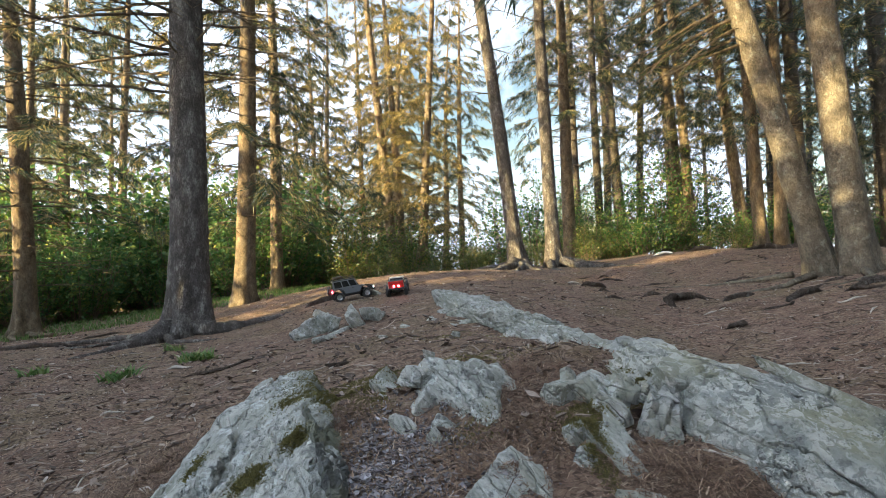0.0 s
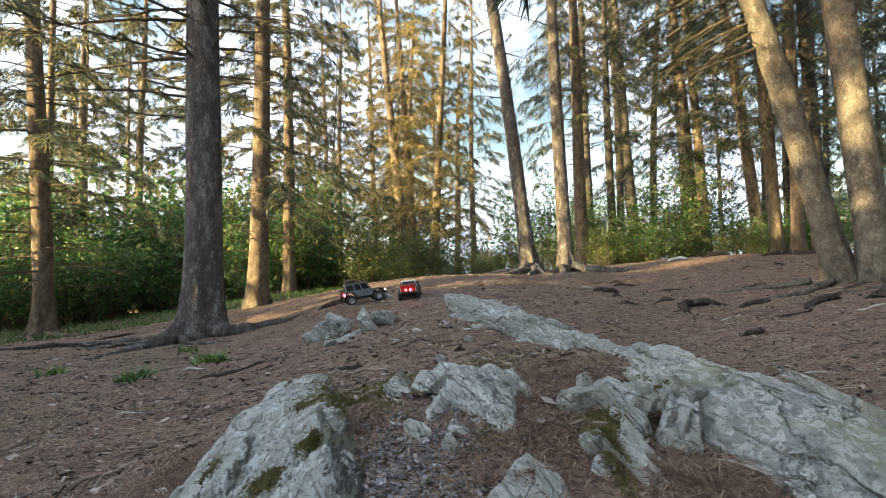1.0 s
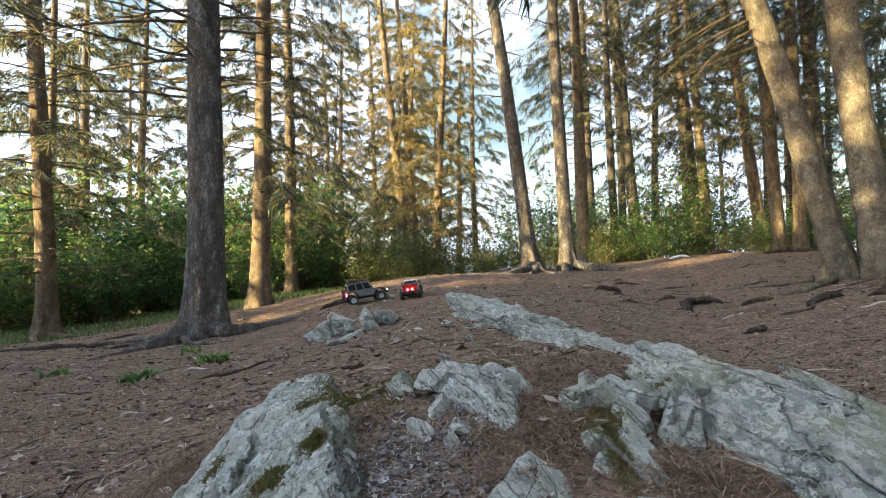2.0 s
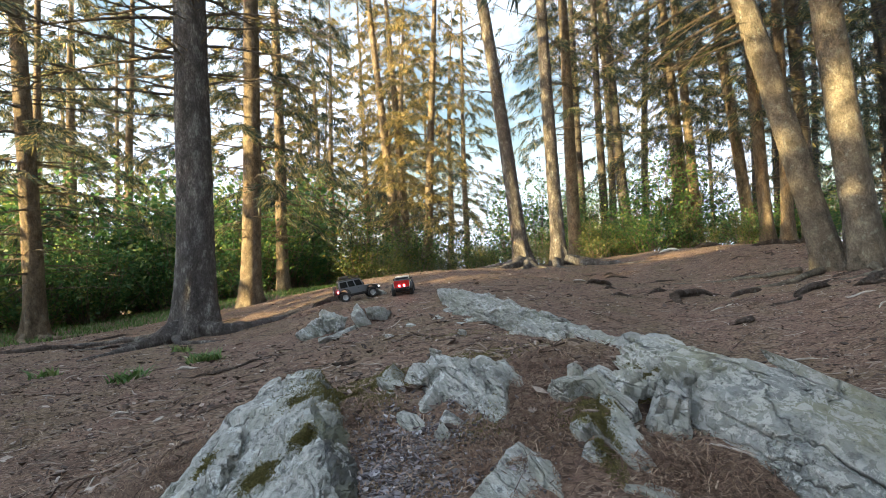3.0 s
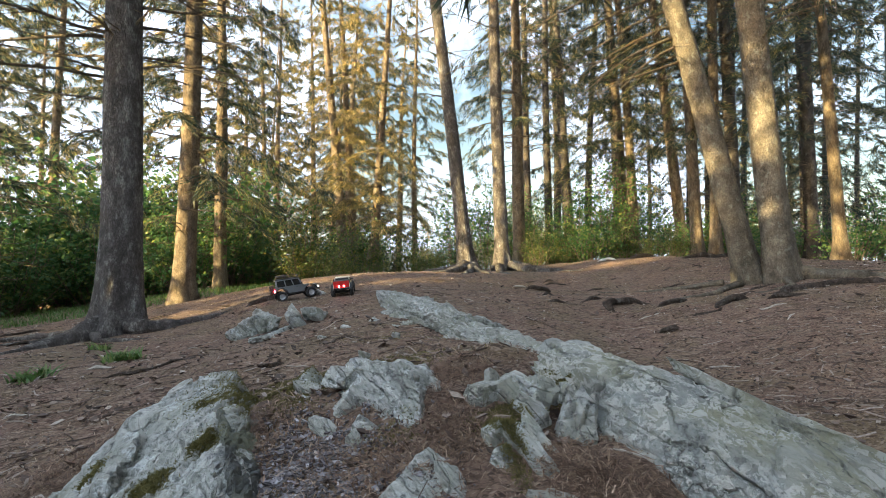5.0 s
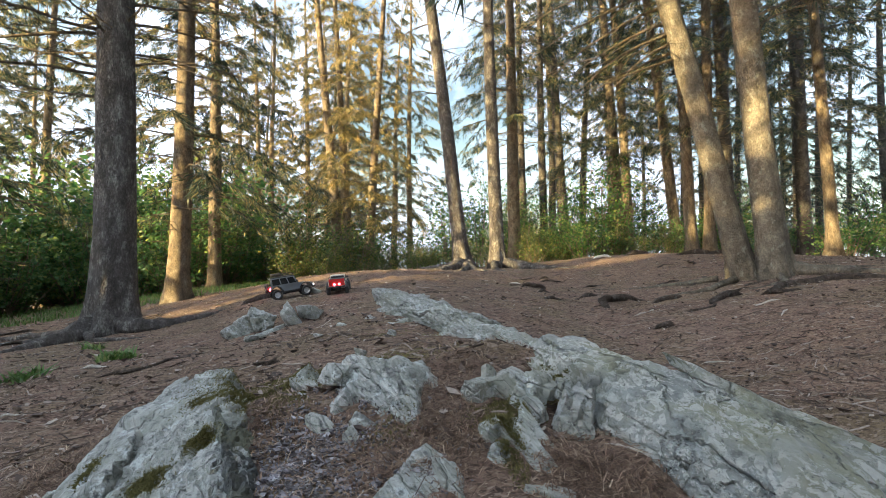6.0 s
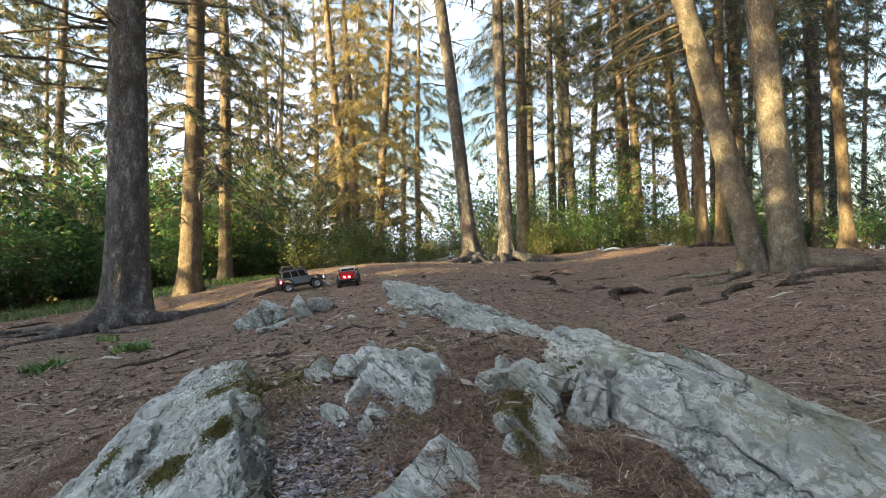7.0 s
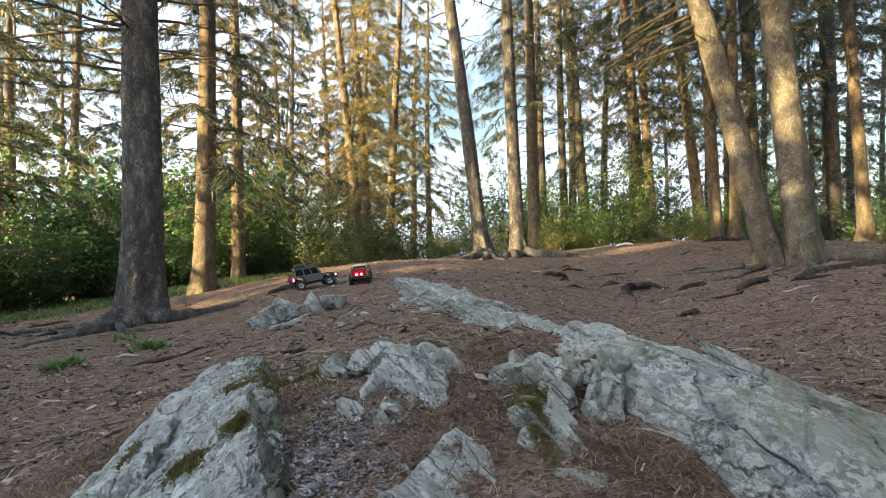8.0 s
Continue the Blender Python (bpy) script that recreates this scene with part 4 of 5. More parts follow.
for x, y, dia, lx, kind, label in [
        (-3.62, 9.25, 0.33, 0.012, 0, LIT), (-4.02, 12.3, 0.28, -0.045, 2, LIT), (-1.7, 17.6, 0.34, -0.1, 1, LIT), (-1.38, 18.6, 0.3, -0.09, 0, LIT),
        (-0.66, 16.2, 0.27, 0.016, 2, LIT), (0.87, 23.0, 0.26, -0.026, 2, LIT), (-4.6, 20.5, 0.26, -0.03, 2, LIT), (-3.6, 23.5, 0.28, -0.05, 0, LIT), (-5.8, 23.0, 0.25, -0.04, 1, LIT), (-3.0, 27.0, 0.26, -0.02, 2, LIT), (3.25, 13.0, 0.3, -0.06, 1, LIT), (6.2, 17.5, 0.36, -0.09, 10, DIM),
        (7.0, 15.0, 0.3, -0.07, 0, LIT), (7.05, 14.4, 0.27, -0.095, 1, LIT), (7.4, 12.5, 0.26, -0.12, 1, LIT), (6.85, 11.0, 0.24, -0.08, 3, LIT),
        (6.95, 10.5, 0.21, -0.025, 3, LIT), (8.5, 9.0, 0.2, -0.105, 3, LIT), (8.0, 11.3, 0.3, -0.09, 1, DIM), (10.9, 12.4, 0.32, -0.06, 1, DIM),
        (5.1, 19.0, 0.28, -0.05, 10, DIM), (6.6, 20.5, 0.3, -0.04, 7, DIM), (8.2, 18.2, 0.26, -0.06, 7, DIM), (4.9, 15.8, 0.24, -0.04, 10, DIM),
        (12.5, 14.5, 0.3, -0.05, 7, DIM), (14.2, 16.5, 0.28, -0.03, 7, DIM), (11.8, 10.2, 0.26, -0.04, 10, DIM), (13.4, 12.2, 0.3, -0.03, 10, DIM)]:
    spruce(x, y, dia, lx, random.uniform(-0.02, 0.02), kind, random.uniform(0, 360), random.uniform(0.92, 1.08), label, needles=NEEDLE_SUNLIT if -5 < x < 0.5 and 14 < y < 21 else None)

rnd = random.Random(77)
for _ in range(400):
    if len([o for o in scene.objects if o.name.startswith("spruce_tree") and o.parent is None]) > 70:
        break
    ang = rnd.uniform(-40, 52)
    far = rnd.uniform(17, 36)
    x, y = far * math.sin(radians(ang)), far * math.cos(radians(ang))
    ax = math.degrees(math.atan2(x, y))
    if 2.5 < ax < 13 and far > 13:
        continue
    if 13 < ax < 24 and far > 27:
        continue
    if rnd.random() < (0.36 if ax < -18 else 0.5 if ax < 13 else 0.55):
        continue
    if any(o.parent is None and o.name.startswith("spruce_tree") and math.hypot(o.location.x - x, o.location.y - y) < 1.5 for o in scene.objects):
        continue
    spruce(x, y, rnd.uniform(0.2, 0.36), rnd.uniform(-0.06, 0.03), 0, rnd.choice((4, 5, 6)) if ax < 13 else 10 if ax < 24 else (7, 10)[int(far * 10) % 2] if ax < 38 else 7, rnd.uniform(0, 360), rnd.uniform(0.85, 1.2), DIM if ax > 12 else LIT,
           needles=NEEDLE_SUNLIT if -28 < ax < 12 and rnd.random() < 0.6 else None)


# ---- shrubs of the wood's edge ----
def shrub_mesh(seed, leaves, width, height, size):
    rnd = random.Random(seed)
    stems, lv, lf = [], [], []
    tips = []
    for _ in range(26):
        a, r = rnd.uniform(0, 6.28), rnd.uniform(0.1, 1) * width / 2
        h = height * rnd.uniform(0.45, 1.0) * (1 - 0.35 * (r / (width / 2)) ** 2)
        top = Vector((math.cos(a) * r, math.sin(a) * r, h))
        foot = Vector((math.cos(a) * r * 0.25, math.sin(a) * r * 0.25, -0.15))
        mid = foot.lerp(top, 0.55) + Vector((rnd.gauss(0, 0.08), rnd.gauss(0, 0.08), 0.1))
        stems.append([(tuple(foot), 0.014), (tuple(mid), 0.009), (tuple(top), 0.003)])
        for s in range(7):
            f = rnd.uniform(0.25, 1.0)
            c = foot.lerp(mid, f / 0.55) if f < 0.55 else mid.lerp(top, (f - 0.55) / 0.45)
            tips.append((c, rnd.uniform(0.12, 0.3)))
    for _ in range(leaves):
        c, spread = rnd.choice(tips)
        p = c + Vector((rnd.gauss(0, 1), rnd.gauss(0, 1), rnd.gauss(0, 0.7))) * spread * 0.75
        if p.z < 0:
            continue
        d = Vector((rnd.gauss(0, 1), rnd.gauss(0, 1), rnd.gauss(-0.2, 0.5))).normalized()
        n = (Vector((0, 0, 0.7)) + Vector((rnd.gauss(0, 1), rnd.gauss(0, 1), rnd.gauss(0, 0.4)))).normalized()
        w = d.cross(n).normalized()
        ln = size * rnd.uniform(0.6, 1.3)
        b = len(lv)
        lv += [tuple(p), tuple(p + d * ln * 0.45 + w * ln * 0.32), tuple(p + d * ln - n * ln * 0.15), tuple(p + d * ln * 0.45 - w * ln * 0.32)]
        lf.append((b, b + 1, b + 2, b + 3))
    return raw_mesh("foliage", lv, lf), raw_mesh("stemwork", *tubes(stems, 4))


SHRUBS = [shrub_mesh(101, 2600, 2.2, 1.9, 0.075), shrub_mesh(102, 2600, 1.8, 2.6, 0.07), shrub_mesh(103, 1700, 1.6, 1.1, 0.06), shrub_mesh(104, 2800, 2.4, 2.4, 0.085),
          shrub_mesh(107, 3000, 3.0, 2.9, 0.2)]
YELLOW = [shrub_mesh(105, 1500, 1.5, 1.1, 0.06), shrub_mesh(106, 2000, 1.7, 1.9, 0.07)]


def shrub(x, y, kind, scale, spin, yellow=False, label=""):
    e = new("shrub")
    e.matrix_world = pose(x, y, lie(x, y), 0, 0, spin)
    leaf, stem = (YELLOW if yellow else SHRUBS)[kind]
    for nm, me, mt in (("foliage", leaf, LEAF_YELLOW if yellow else LEAF), ("stemwork", stem, TWIG)):
        ob = tagged(part_mesh(nm, me, mt, e, smooth=False), kind="stuff")
        ob.scale = (scale,) * 3
    tagged(e, label or ("low broadleaf bush coloured sunlit yellow at the wood's edge" if yellow else "dense green broadleaf bush at the wood's edge"), "bush", "bushes at the wood's edge")


rnd = random.Random(31)
# the belt behind the mound, from one side of the view to the other
for i in range(48):
    ang = -46 + 92 * (i + rnd.random()) / 48
    far = rnd.uniform(13.5, 17) if ang < -20 else rnd.uniform(13, 18) if ang < 6 else rnd.uniform(12.5, 19)
    x, y = far * math.sin(radians(ang)), far * math.cos(radians(ang))
    if -15 < ang < 3:
        if i % 2:
            shrub(x, y, rnd.choice((0, 1)), rnd.uniform(0.9, 1.3), rnd.uniform(0, 360), True)
        continue
    shrub(x, y, rnd.choice((0, 1, 3) if ang < 2 else (0, 2, 1)), rnd.uniform(0.95, 1.45) * (1.0 if ang < 2 else 0.9), rnd.uniform(0, 360), label="")
for i in range(9):
    ang, far = -46 + 30 * (i + rnd.random()) / 9, rnd.uniform(16.5, 18.5)
    shrub(far * math.sin(radians(ang)), far * math.cos(radians(ang)), 3, rnd.uniform(1.7, 2.3), rnd.uniform(0, 360))
for i in range(18):
    ang = -14 + 46 * (i + rnd.random()) / 18
    far = rnd.uniform(11.6, 14.5)
    x, y = far * math.sin(radians(ang)), far * math.cos(radians(ang))
    shrub(x, y, rnd.choice((0, 1)), rnd.uniform(0.4, 0.75), rnd.uniform(0, 360), True)
# young broadleaf growth behind the sunlit trunks
young = random.Random(12)
for i in range(6):
    ang, far = -16 + 14 * (i + young.random()) / 6, young.uniform(18.8, 21)
    shrub(far * math.sin(radians(ang)), far * math.cos(radians(ang)), (1, 3)[i % 2], young.uniform(0.95, 1.3), young.uniform(0, 360), label="tall green broadleaf bush behind sunlit spruce trunks")
# a taller unseen thicket, added behind camera to keep evening sun off the mound
dx, dy = -SUN_FROM.x / math.cos(SUN_ELEV), -SUN_FROM.y / math.cos(SUN_ELEV)
for i in range(20):
    w = -8 + 14.4 * (i + 0.5) / 20
    s = (-5.6, -7.0)[i % 2] + rnd.uniform(-0.4, 0.4)
    shrub(dx * s - dy * w, dy * s + dx * w, 4, rnd.uniform(1.28, 1.4) if 1.6 < w < 4.4 else rnd.uniform(1.0, 1.2) if w < 4.4 else 0.88, rnd.uniform(0, 360), label="tall dense green thicket, unseen, added behind the clearing to block light")
# a low unseen thicket, added to shade the grass and bushes on that side
for i in range(7):
    w, s = 7.7 + 1.3 * i, -7 + rnd.uniform(-0.5, 0.5)
    shrub(dx * s - dy * w, dy * s + dx * w, 4, 0.78, rnd.uniform(0, 360), label="low dense green thicket, unseen, added beside the clearing to block sun")
# unseen spruces, added to dapple the sun and shade the stout trunk
for w, s, kind, dia in ((6.8, -3.5, 3, 0.55), (-1.8, -10, 5, 0.32), (-4, -9, 5, 0.32), (-7, -11, 4, 0.32), (14.2, -8, 8, 0.3), (2.2, -8.5, 8, 0.32), (5.5, -8.2, 8, 0.32), (4.95, -14, 8, 0.3), (5.3, -11, 1, 0.32), (8.0, -7.5, 1, 0.3), (10.9, -10, 8, 0.3), (2.9, -12, 8, 0.3)):
    spruce(dx * s - dy * w, dy * s + dx * w, dia, 0, 0, kind, rnd.uniform(0, 360), 1.0, DIM)
# unseen thickets and spruces, added behind and beside the camera to cut skylight
for x, y in ((10.5, -1.5), (9.5, -5), (7, -8.5), (3.5, -10.5), (12, 2.5), (0, -12)):
    shrub(x, y, 4, rnd.uniform(1.4, 1.8), rnd.uniform(0, 360), label="tall dense green thicket, unseen, added behind the clearing to block light")
for x, y in ((6.3, 1.6), (5.2, -1.6), (6.8, -4.2), (4.2, -4.6), (1.5, -6.0)):
    spruce(x, y, 0.34, 0, 0, 7, rnd.uniform(0, 360), 1.0, DIM)
for x, y in ((4.4, -1.2), (3.4, -3.0), (5.4, 0.0), (2.6, -4.4), (7.6, -0.6), (6.4, -2.4), (4.6, -6.2)):
    spruce(x, y, 0.32, 0, 0, 9, rnd.uniform(0, 360), 1.0, DIM)
for x, y in ((9, 0.5), (8.2, -3.2), (10.8, 4.5), (6, -6.5), (11.5, -2.5), (2.5, -8.5), (13, 7.5), (9.5, -7)):
    spruce(x, y, 0.32, 0, 0, 6, rnd.uniform(0, 360), 1.1, DIM)


# ---- grass and herbs ----
def blades(name, label, spots, height, material, category="grass", kind="stuff", width=0.006, lean=1.0):
    rnd = random.Random(len(spots) + int(height * 1000))
    v, f = [], []
    for x, y in spots:
        z = ground_z(x, y) - 0.01
        a = rnd.uniform(0, 6.28)
        h = height * rnd.uniform(0.4, 1.2)
        bend = h * rnd.uniform(0.2, 1.3) * lean
        ux, uy = math.cos(a), math.sin(a)
        w = width * rnd.uniform(0.6, 1.3)
        b = len(v)
        v += [(x - uy * w, y + ux * w, z), (x + uy * w, y - ux * w, z), (x + ux * bend * 0.35 + uy * w * 0.7, y + uy * bend * 0.35 - ux * w * 0.7, z + h * 0.6),
              (x + ux * bend * 0.35 - uy * w * 0.7, y + uy * bend * 0.35 + ux * w * 0.7, z + h * 0.6), (x + ux * bend, y + uy * bend, z + h)]
        f += [(b, b + 1, b + 2, b + 3), (b + 3, b + 2, b + 4)]
    ob = part_mesh(name, raw_mesh(name, v, f), material, smooth=False)
    return tagged(ob, label, category, kind=kind)


rnd = random.Random(9)
spots = []
for _ in range(15000):
    ang, far = rnd.uniform(-48, 10), rnd.uniform(10.5, 16)
    x, y = far * math.sin(radians(ang)), far * math.cos(radians(ang))
    if ang < -12 or far > 12.5:
        spots.append((x, y))
blades("grass", "rough green grass under the bushes", spots, 0.1, GRASS, width=0.008)
for (cx, cy, sx, sy, n) in ((-1.95, 4.1, 0.09, 0.1, 220), (-2.1, 3.33, 0.05, 0.07, 140), (-2.5, 4.75, 0.06, 0.05, 60), (-3.1, 3.9, 0.06, 0.06, 40)):
    knots = [(cx + rnd.gauss(0, sx) * 0.8, cy + rnd.gauss(0, sy) * 0.8) for _ in range(max(3, n // 18))]
    blades("grass_tuft", "small fresh green grass tuft in bare soil", [(kx + rnd.gauss(0, 0.022), ky + rnd.gauss(0, 0.022)) for kx, ky in knots for _ in range(14)], 0.075, GRASS, "grass", "stuff", 0.011, 1.5)


# ---- litter ----
def scatter(name, label, count, spot, make, material, category):
    rnd = random.Random(count)
    v, f = [], []
    for _ in range(count):
        x, y = spot(rnd)
        make(rnd, x, y, ground_z(x, y), v, f)
    ob = part_mesh(name, raw_mesh(name, v, f), material, smooth=False)
    return tagged(ob, label, category, kind="stuff")


def in_view(near, far, power=0.55):
    def spot(rnd):
        d = near + (far - near) * rnd.random() ** (1 / power)
        return d * rnd.uniform(-1.05, 1.1), d
    return spot


def close_up(rnd):
    d = 0.85 + 2.6 * rnd.random() ** 1.6
    return d * rnd.uniform(-0.95, 1.05), d


def needle(rnd, x, y, z, v, f):
    a, ln, w = rnd.uniform(0, 6.28), rnd.uniform(0.004, 0.011), rnd.uniform(0.0005, 0.001)
    if rnd.random() < 0.06:
        ln, w = ln * 1.7, w * 1.6
    t = rnd.gauss(0, 0.3) if ln < 0.03 else rnd.gauss(0, 0.05)
    ux, uy, uz = math.cos(a) * ln, math.sin(a) * ln, t * ln
    z += 0.004 + abs(uz) + rnd.random() * 0.006
    px, py = -math.sin(a) * w, math.cos(a) * w
    b = len(v)
    v += [(x - ux - px, y - uy - py, z - uz), (x - ux + px, y - uy + py, z - uz), (x + ux + px, y + uy + py, z + uz), (x + ux - px, y + uy - py, z + uz)]
    f.append((b, b + 1, b + 2, b + 3))


def flake(low, high):
    def make(rnd, x, y, z, v, f):
        r, a = low * (high / low) ** (rnd.random() ** 2), rnd.uniform(0, 6.28)
        stretch = rnd.uniform(0.25, 0.8)
        tx, ty = rnd.gauss(0, 0.25), rnd.gauss(0, 0.25)
        b, n = len(v), rnd.randint(4, 6)
        for k in range(n):
            q = 2 * math.pi * k / n
            rr = r * rnd.uniform(0.7, 1.15)
            lx, ly = math.cos(q) * rr, math.sin(q) * rr * stretch
            gx, gy = lx * math.cos(a) - ly * math.sin(a), lx * math.sin(a) + ly * math.cos(a)
            v.append((x + gx, y + gy, z + 0.004 + r * 0.25 + gx * tx + gy * ty))
        v.append((x, y, z - 0.004))
        f.append(tuple(b + k for k in range(n)))
        f += [(b + n, b + (k + 1) % n, b + k) for k in range(n)]
    return make


scatter("needle_litter", "dry reddish-brown spruce needles on the mound", 42000, close_up, needle, NEEDLE_LITTER, "litter")
DRIFTS = [(-0.85, 1.55, 0.08, 0.12), (-0.92, 1.38, 0.08, 0.1), (-0.74, 1.68, 0.06, 0.1), (-0.78, 1.42, 0.1, 0.2), (-0.95, 1.25, 0.12, 0.12), (-0.62, 1.75, 0.12, 0.08), (0.24, 1.3, 0.06, 0.1), (0.1, 1.22, 0.1, 0.06), (0.5, 1.12, 0.05, 0.07), (0.28, 1.55, 0.14, 0.08), (-0.28, 1.4, 0.05, 0.12), (0.6, 1.02, 0.05, 0.05)]


def drifted(rnd):
    cx, cy, sx, sy = rnd.choice(DRIFTS)
    return cx + rnd.gauss(0, sx), cy + rnd.gauss(0, sy)


scatter("needle_litter", "drifts of rusty orange spruce needles between the rocks", 36000, drifted, needle, RUSTY, "litter")
scatter("needle_litter", "scattered twigs and dry needles over bare soil", 10000, in_view(2.5, 8.5, 0.8),
        lambda r, x, y, z, v, f: [needle(r, x + r.gauss(0, 0.01), y, z + 0.002, v, f) for _ in range(2)], NEEDLE_LITTER, "litter")
scatter("wood_chip_litter", "pale wood chips and bark flakes on the soil", 11000, in_view(1.2, 9.5, 0.75), flake(0.004, 0.027), CHIP, "litter")
def twig(rnd, x, y, z, v, f):
    a, ln, r = rnd.uniform(0, 6.28), rnd.uniform(0.025, 0.085), rnd.uniform(0.0018, 0.004)
    bend = rnd.gauss(0, 0.25)
    b = len(v)
    for k, (t, q) in enumerate(((-1, 0.0), (0, bend * ln * 0.4), (1, 0.0))):
        cx, cy = x + math.cos(a) * ln * t - math.sin(a) * q, y + math.sin(a) * ln * t + math.cos(a) * q
        cz = ground_z(cx, cy) + r * 1.2
        for i in range(3):
            h = 2.09 * i
            v.append((cx - math.sin(a) * r * math.cos(h), cy + math.cos(a) * r * math.cos(h), cz + r * math.sin(h)))
    for k in (0, 3):
        f += [(b + k + i, b + k + (i + 1) % 3, b + k + 3 + (i + 1) % 3, b + k + 3 + i) for i in range(3)]


scatter("bark_litter", "dark bark scraps and clods on the soil", 900, in_view(2.2, 8.5, 0.8), flake(0.01, 0.04), m_litter("dark_bark_scraps", [(0.0, (0.03, 0.022, 0.018)), (0.7, (0.085, 0.06, 0.048)), (1.0, (0.16, 0.12, 0.1))]), "litter")
scatter("twig_litter", "dark and pale broken twigs over the soil", 2600, in_view(1.6, 8.5, 0.8), twig, CHIP, "litter")
scatter("stone_chip_litter", "purple-grey slate chips between the rocks", 3200, lambda r: (-0.1 + r.gauss(0, 0.13), 1.22 + r.gauss(0, 0.12)), flake(0.003, 0.015), PEBBLE, "litter")


# ---- moss on the rocks ----
def moss_patch(label, spots):
    bpy.context.view_layer.update()
    deps = bpy.context.evaluated_depsgraph_get()
    rnd = random.Random(len(spots) * 5)
    v, f = [], []
    for cx, cy, sx, sy, n, *top in spots:
        for _ in range(6 * n):
            x, y = cx + rnd.gauss(0, sx), cy + rnd.gauss(0, sy)
            hit, p, nrm, _, ob, _ = scene.ray_cast(deps, Vector((x, y, 1.4)), Vector((0, 0, -1)))
            if not hit or not ob.name.startswith(("rock", "stone", "ground", "boulder")) or (top and p.z > top[0]):
                continue
            d = (nrm + Vector((rnd.gauss(0, 0.7), rnd.gauss(0, 0.7), rnd.gauss(0, 0.4)))).normalized()
            w = d.cross(Vector((rnd.gauss(0, 1), rnd.gauss(0, 1), 0.3))).normalized() * rnd.uniform(0.0009, 0.0018)
            h = rnd.uniform(0.005, 0.014)
            b = len(v)
            p = p - nrm * 0.002
            v += [tuple(p - w), tuple(p + w), tuple(p + d * h * 0.6 + w * 0.7), tuple(p + d * h)]
            f += [(b, b + 1, b + 2), (b, b + 2, b + 3)]
    tagged(part_mesh("moss", raw_mesh("moss", v, f), MOSS, smooth=False), label, "moss", kind="stuff")


moss_patch("olive-green moss cushions on the layered rocks",
           [(0.375, 1.3, 0.04, 0.022, 2300, 0.672), (0.37, 1.2, 0.012, 0.04, 700), (0.385, 1.13, 0.01, 0.03, 300), (-0.35, 1.285, 0.014, 0.016, 600), (-0.425, 1.19, 0.018, 0.024, 700), (-0.6, 1.28, 0.012, 0.02, 120),
            (-0.45, 1.56, 0.02, 0.02, 160), (-0.25, 1.6, 0.07, 0.07, 1500, 0.62), (0.12, 1.32, 0.04, 0.03, 350), (0.57, 1.44, 0.035, 0.04, 1000, 0.73), (0.16, 3.3, 0.2, 0.12, 700), (-0.31, 1.68, 0.08, 0.09, 2600, 0.63), (0.3, 2.3, 0.16, 0.12, 500), (-0.25, 1.86, 0.11, 0.1, 2600), (-0.02, 2.0, 0.16, 0.1, 1500), (0.15, 1.75, 0.1, 0.06, 500)])



# ---- roots and sticks lying on the soil ----
def along_ground(name, label, pts, r0, r1, material, category, rise=0.3, arch=0.0):
    pts = [Vector((x, y, 0)) for x, y in pts]
    path = []
    for i in range(len(pts) - 1):
        for s in range(5):
            path.append(pts[i].lerp(pts[i + 1], s / 5))
    path.append(pts[-1])
    out = []
    for i, p in enumerate(path):
        t = i / (len(path) - 1)
        r = (r0 + (r1 - r0) * t) * (0.1 + 0.9 * min(1.0, 4 * t, 4 * (1 - t)))
        bend = 1.5 * r0 if r0 > 0.02 else 0.4 * r
        x, y = p.x + bend * noise.noise(p * 5), p.y + bend * noise.noise(p * 4 + Vector((5, 0, 0)))
        out.append(((x, y, ground_z(x, y) + r * rise - 0.9 * r0 * (1 - math.sin(math.pi * t)) ** 2 * (r0 > 0.017) + arch * math.sin(math.pi * t) + (r0 > 0.02) * 0.9 * r0 * noise.noise(p * 4.5 + Vector((0, 0, 3)))), r))
    ob = part_mesh(name, raw_mesh(name, *tubes([out], 9, 0.6)), material)
    return tagged(ob, label, category)


for pts, r0, r1, arch in [([(2.36, 5.05), (2.34, 5.25), (2.45, 5.42), (2.7, 5.5), (3.0, 5.5)], 0.055, 0.025, 0.06), ([(2.7, 5.0), (3.0, 5.2), (3.25, 5.25)], 0.025, 0.04, 0.0),
                          ([(3.05, 4.55), (3.35, 4.75), (3.6, 4.85)], 0.045, 0.03, 0.0), ([(3.6, 4.5), (3.9, 4.7), (4.2, 4.75)], 0.03, 0.05, 0.0),
                          ([(1.85, 7.0), (2.1, 7.05), (2.35, 7.15)], 0.04, 0.02, 0.0), ([(2.3, 6.1), (2.55, 6.2), (2.7, 6.2)], 0.03, 0.02, 0.0),
                          ([(5.2, 9.0), (5.9, 8.8), (6.6, 8.9)], 0.08, 0.05, 0.0), ([(-5.9, 6.3), (-4.9, 6.0), (-4.3, 5.9)], 0.05, 0.03, 0.0),
                          ([(-1.75, 6.4), (-1.5, 6.7), (-1.2, 6.9)], 0.06, 0.03, 0.0), ([(3.9, 5.0), (4.6, 4.6), (5.1, 4.3)], 0.05, 0.03, 0.0)]:
    along_ground("tree_root", "dark weathered tree root surfacing from the bare soil", pts, r0, r1, ROOT, "root", 0.35, arch)
rnd = random.Random(58)
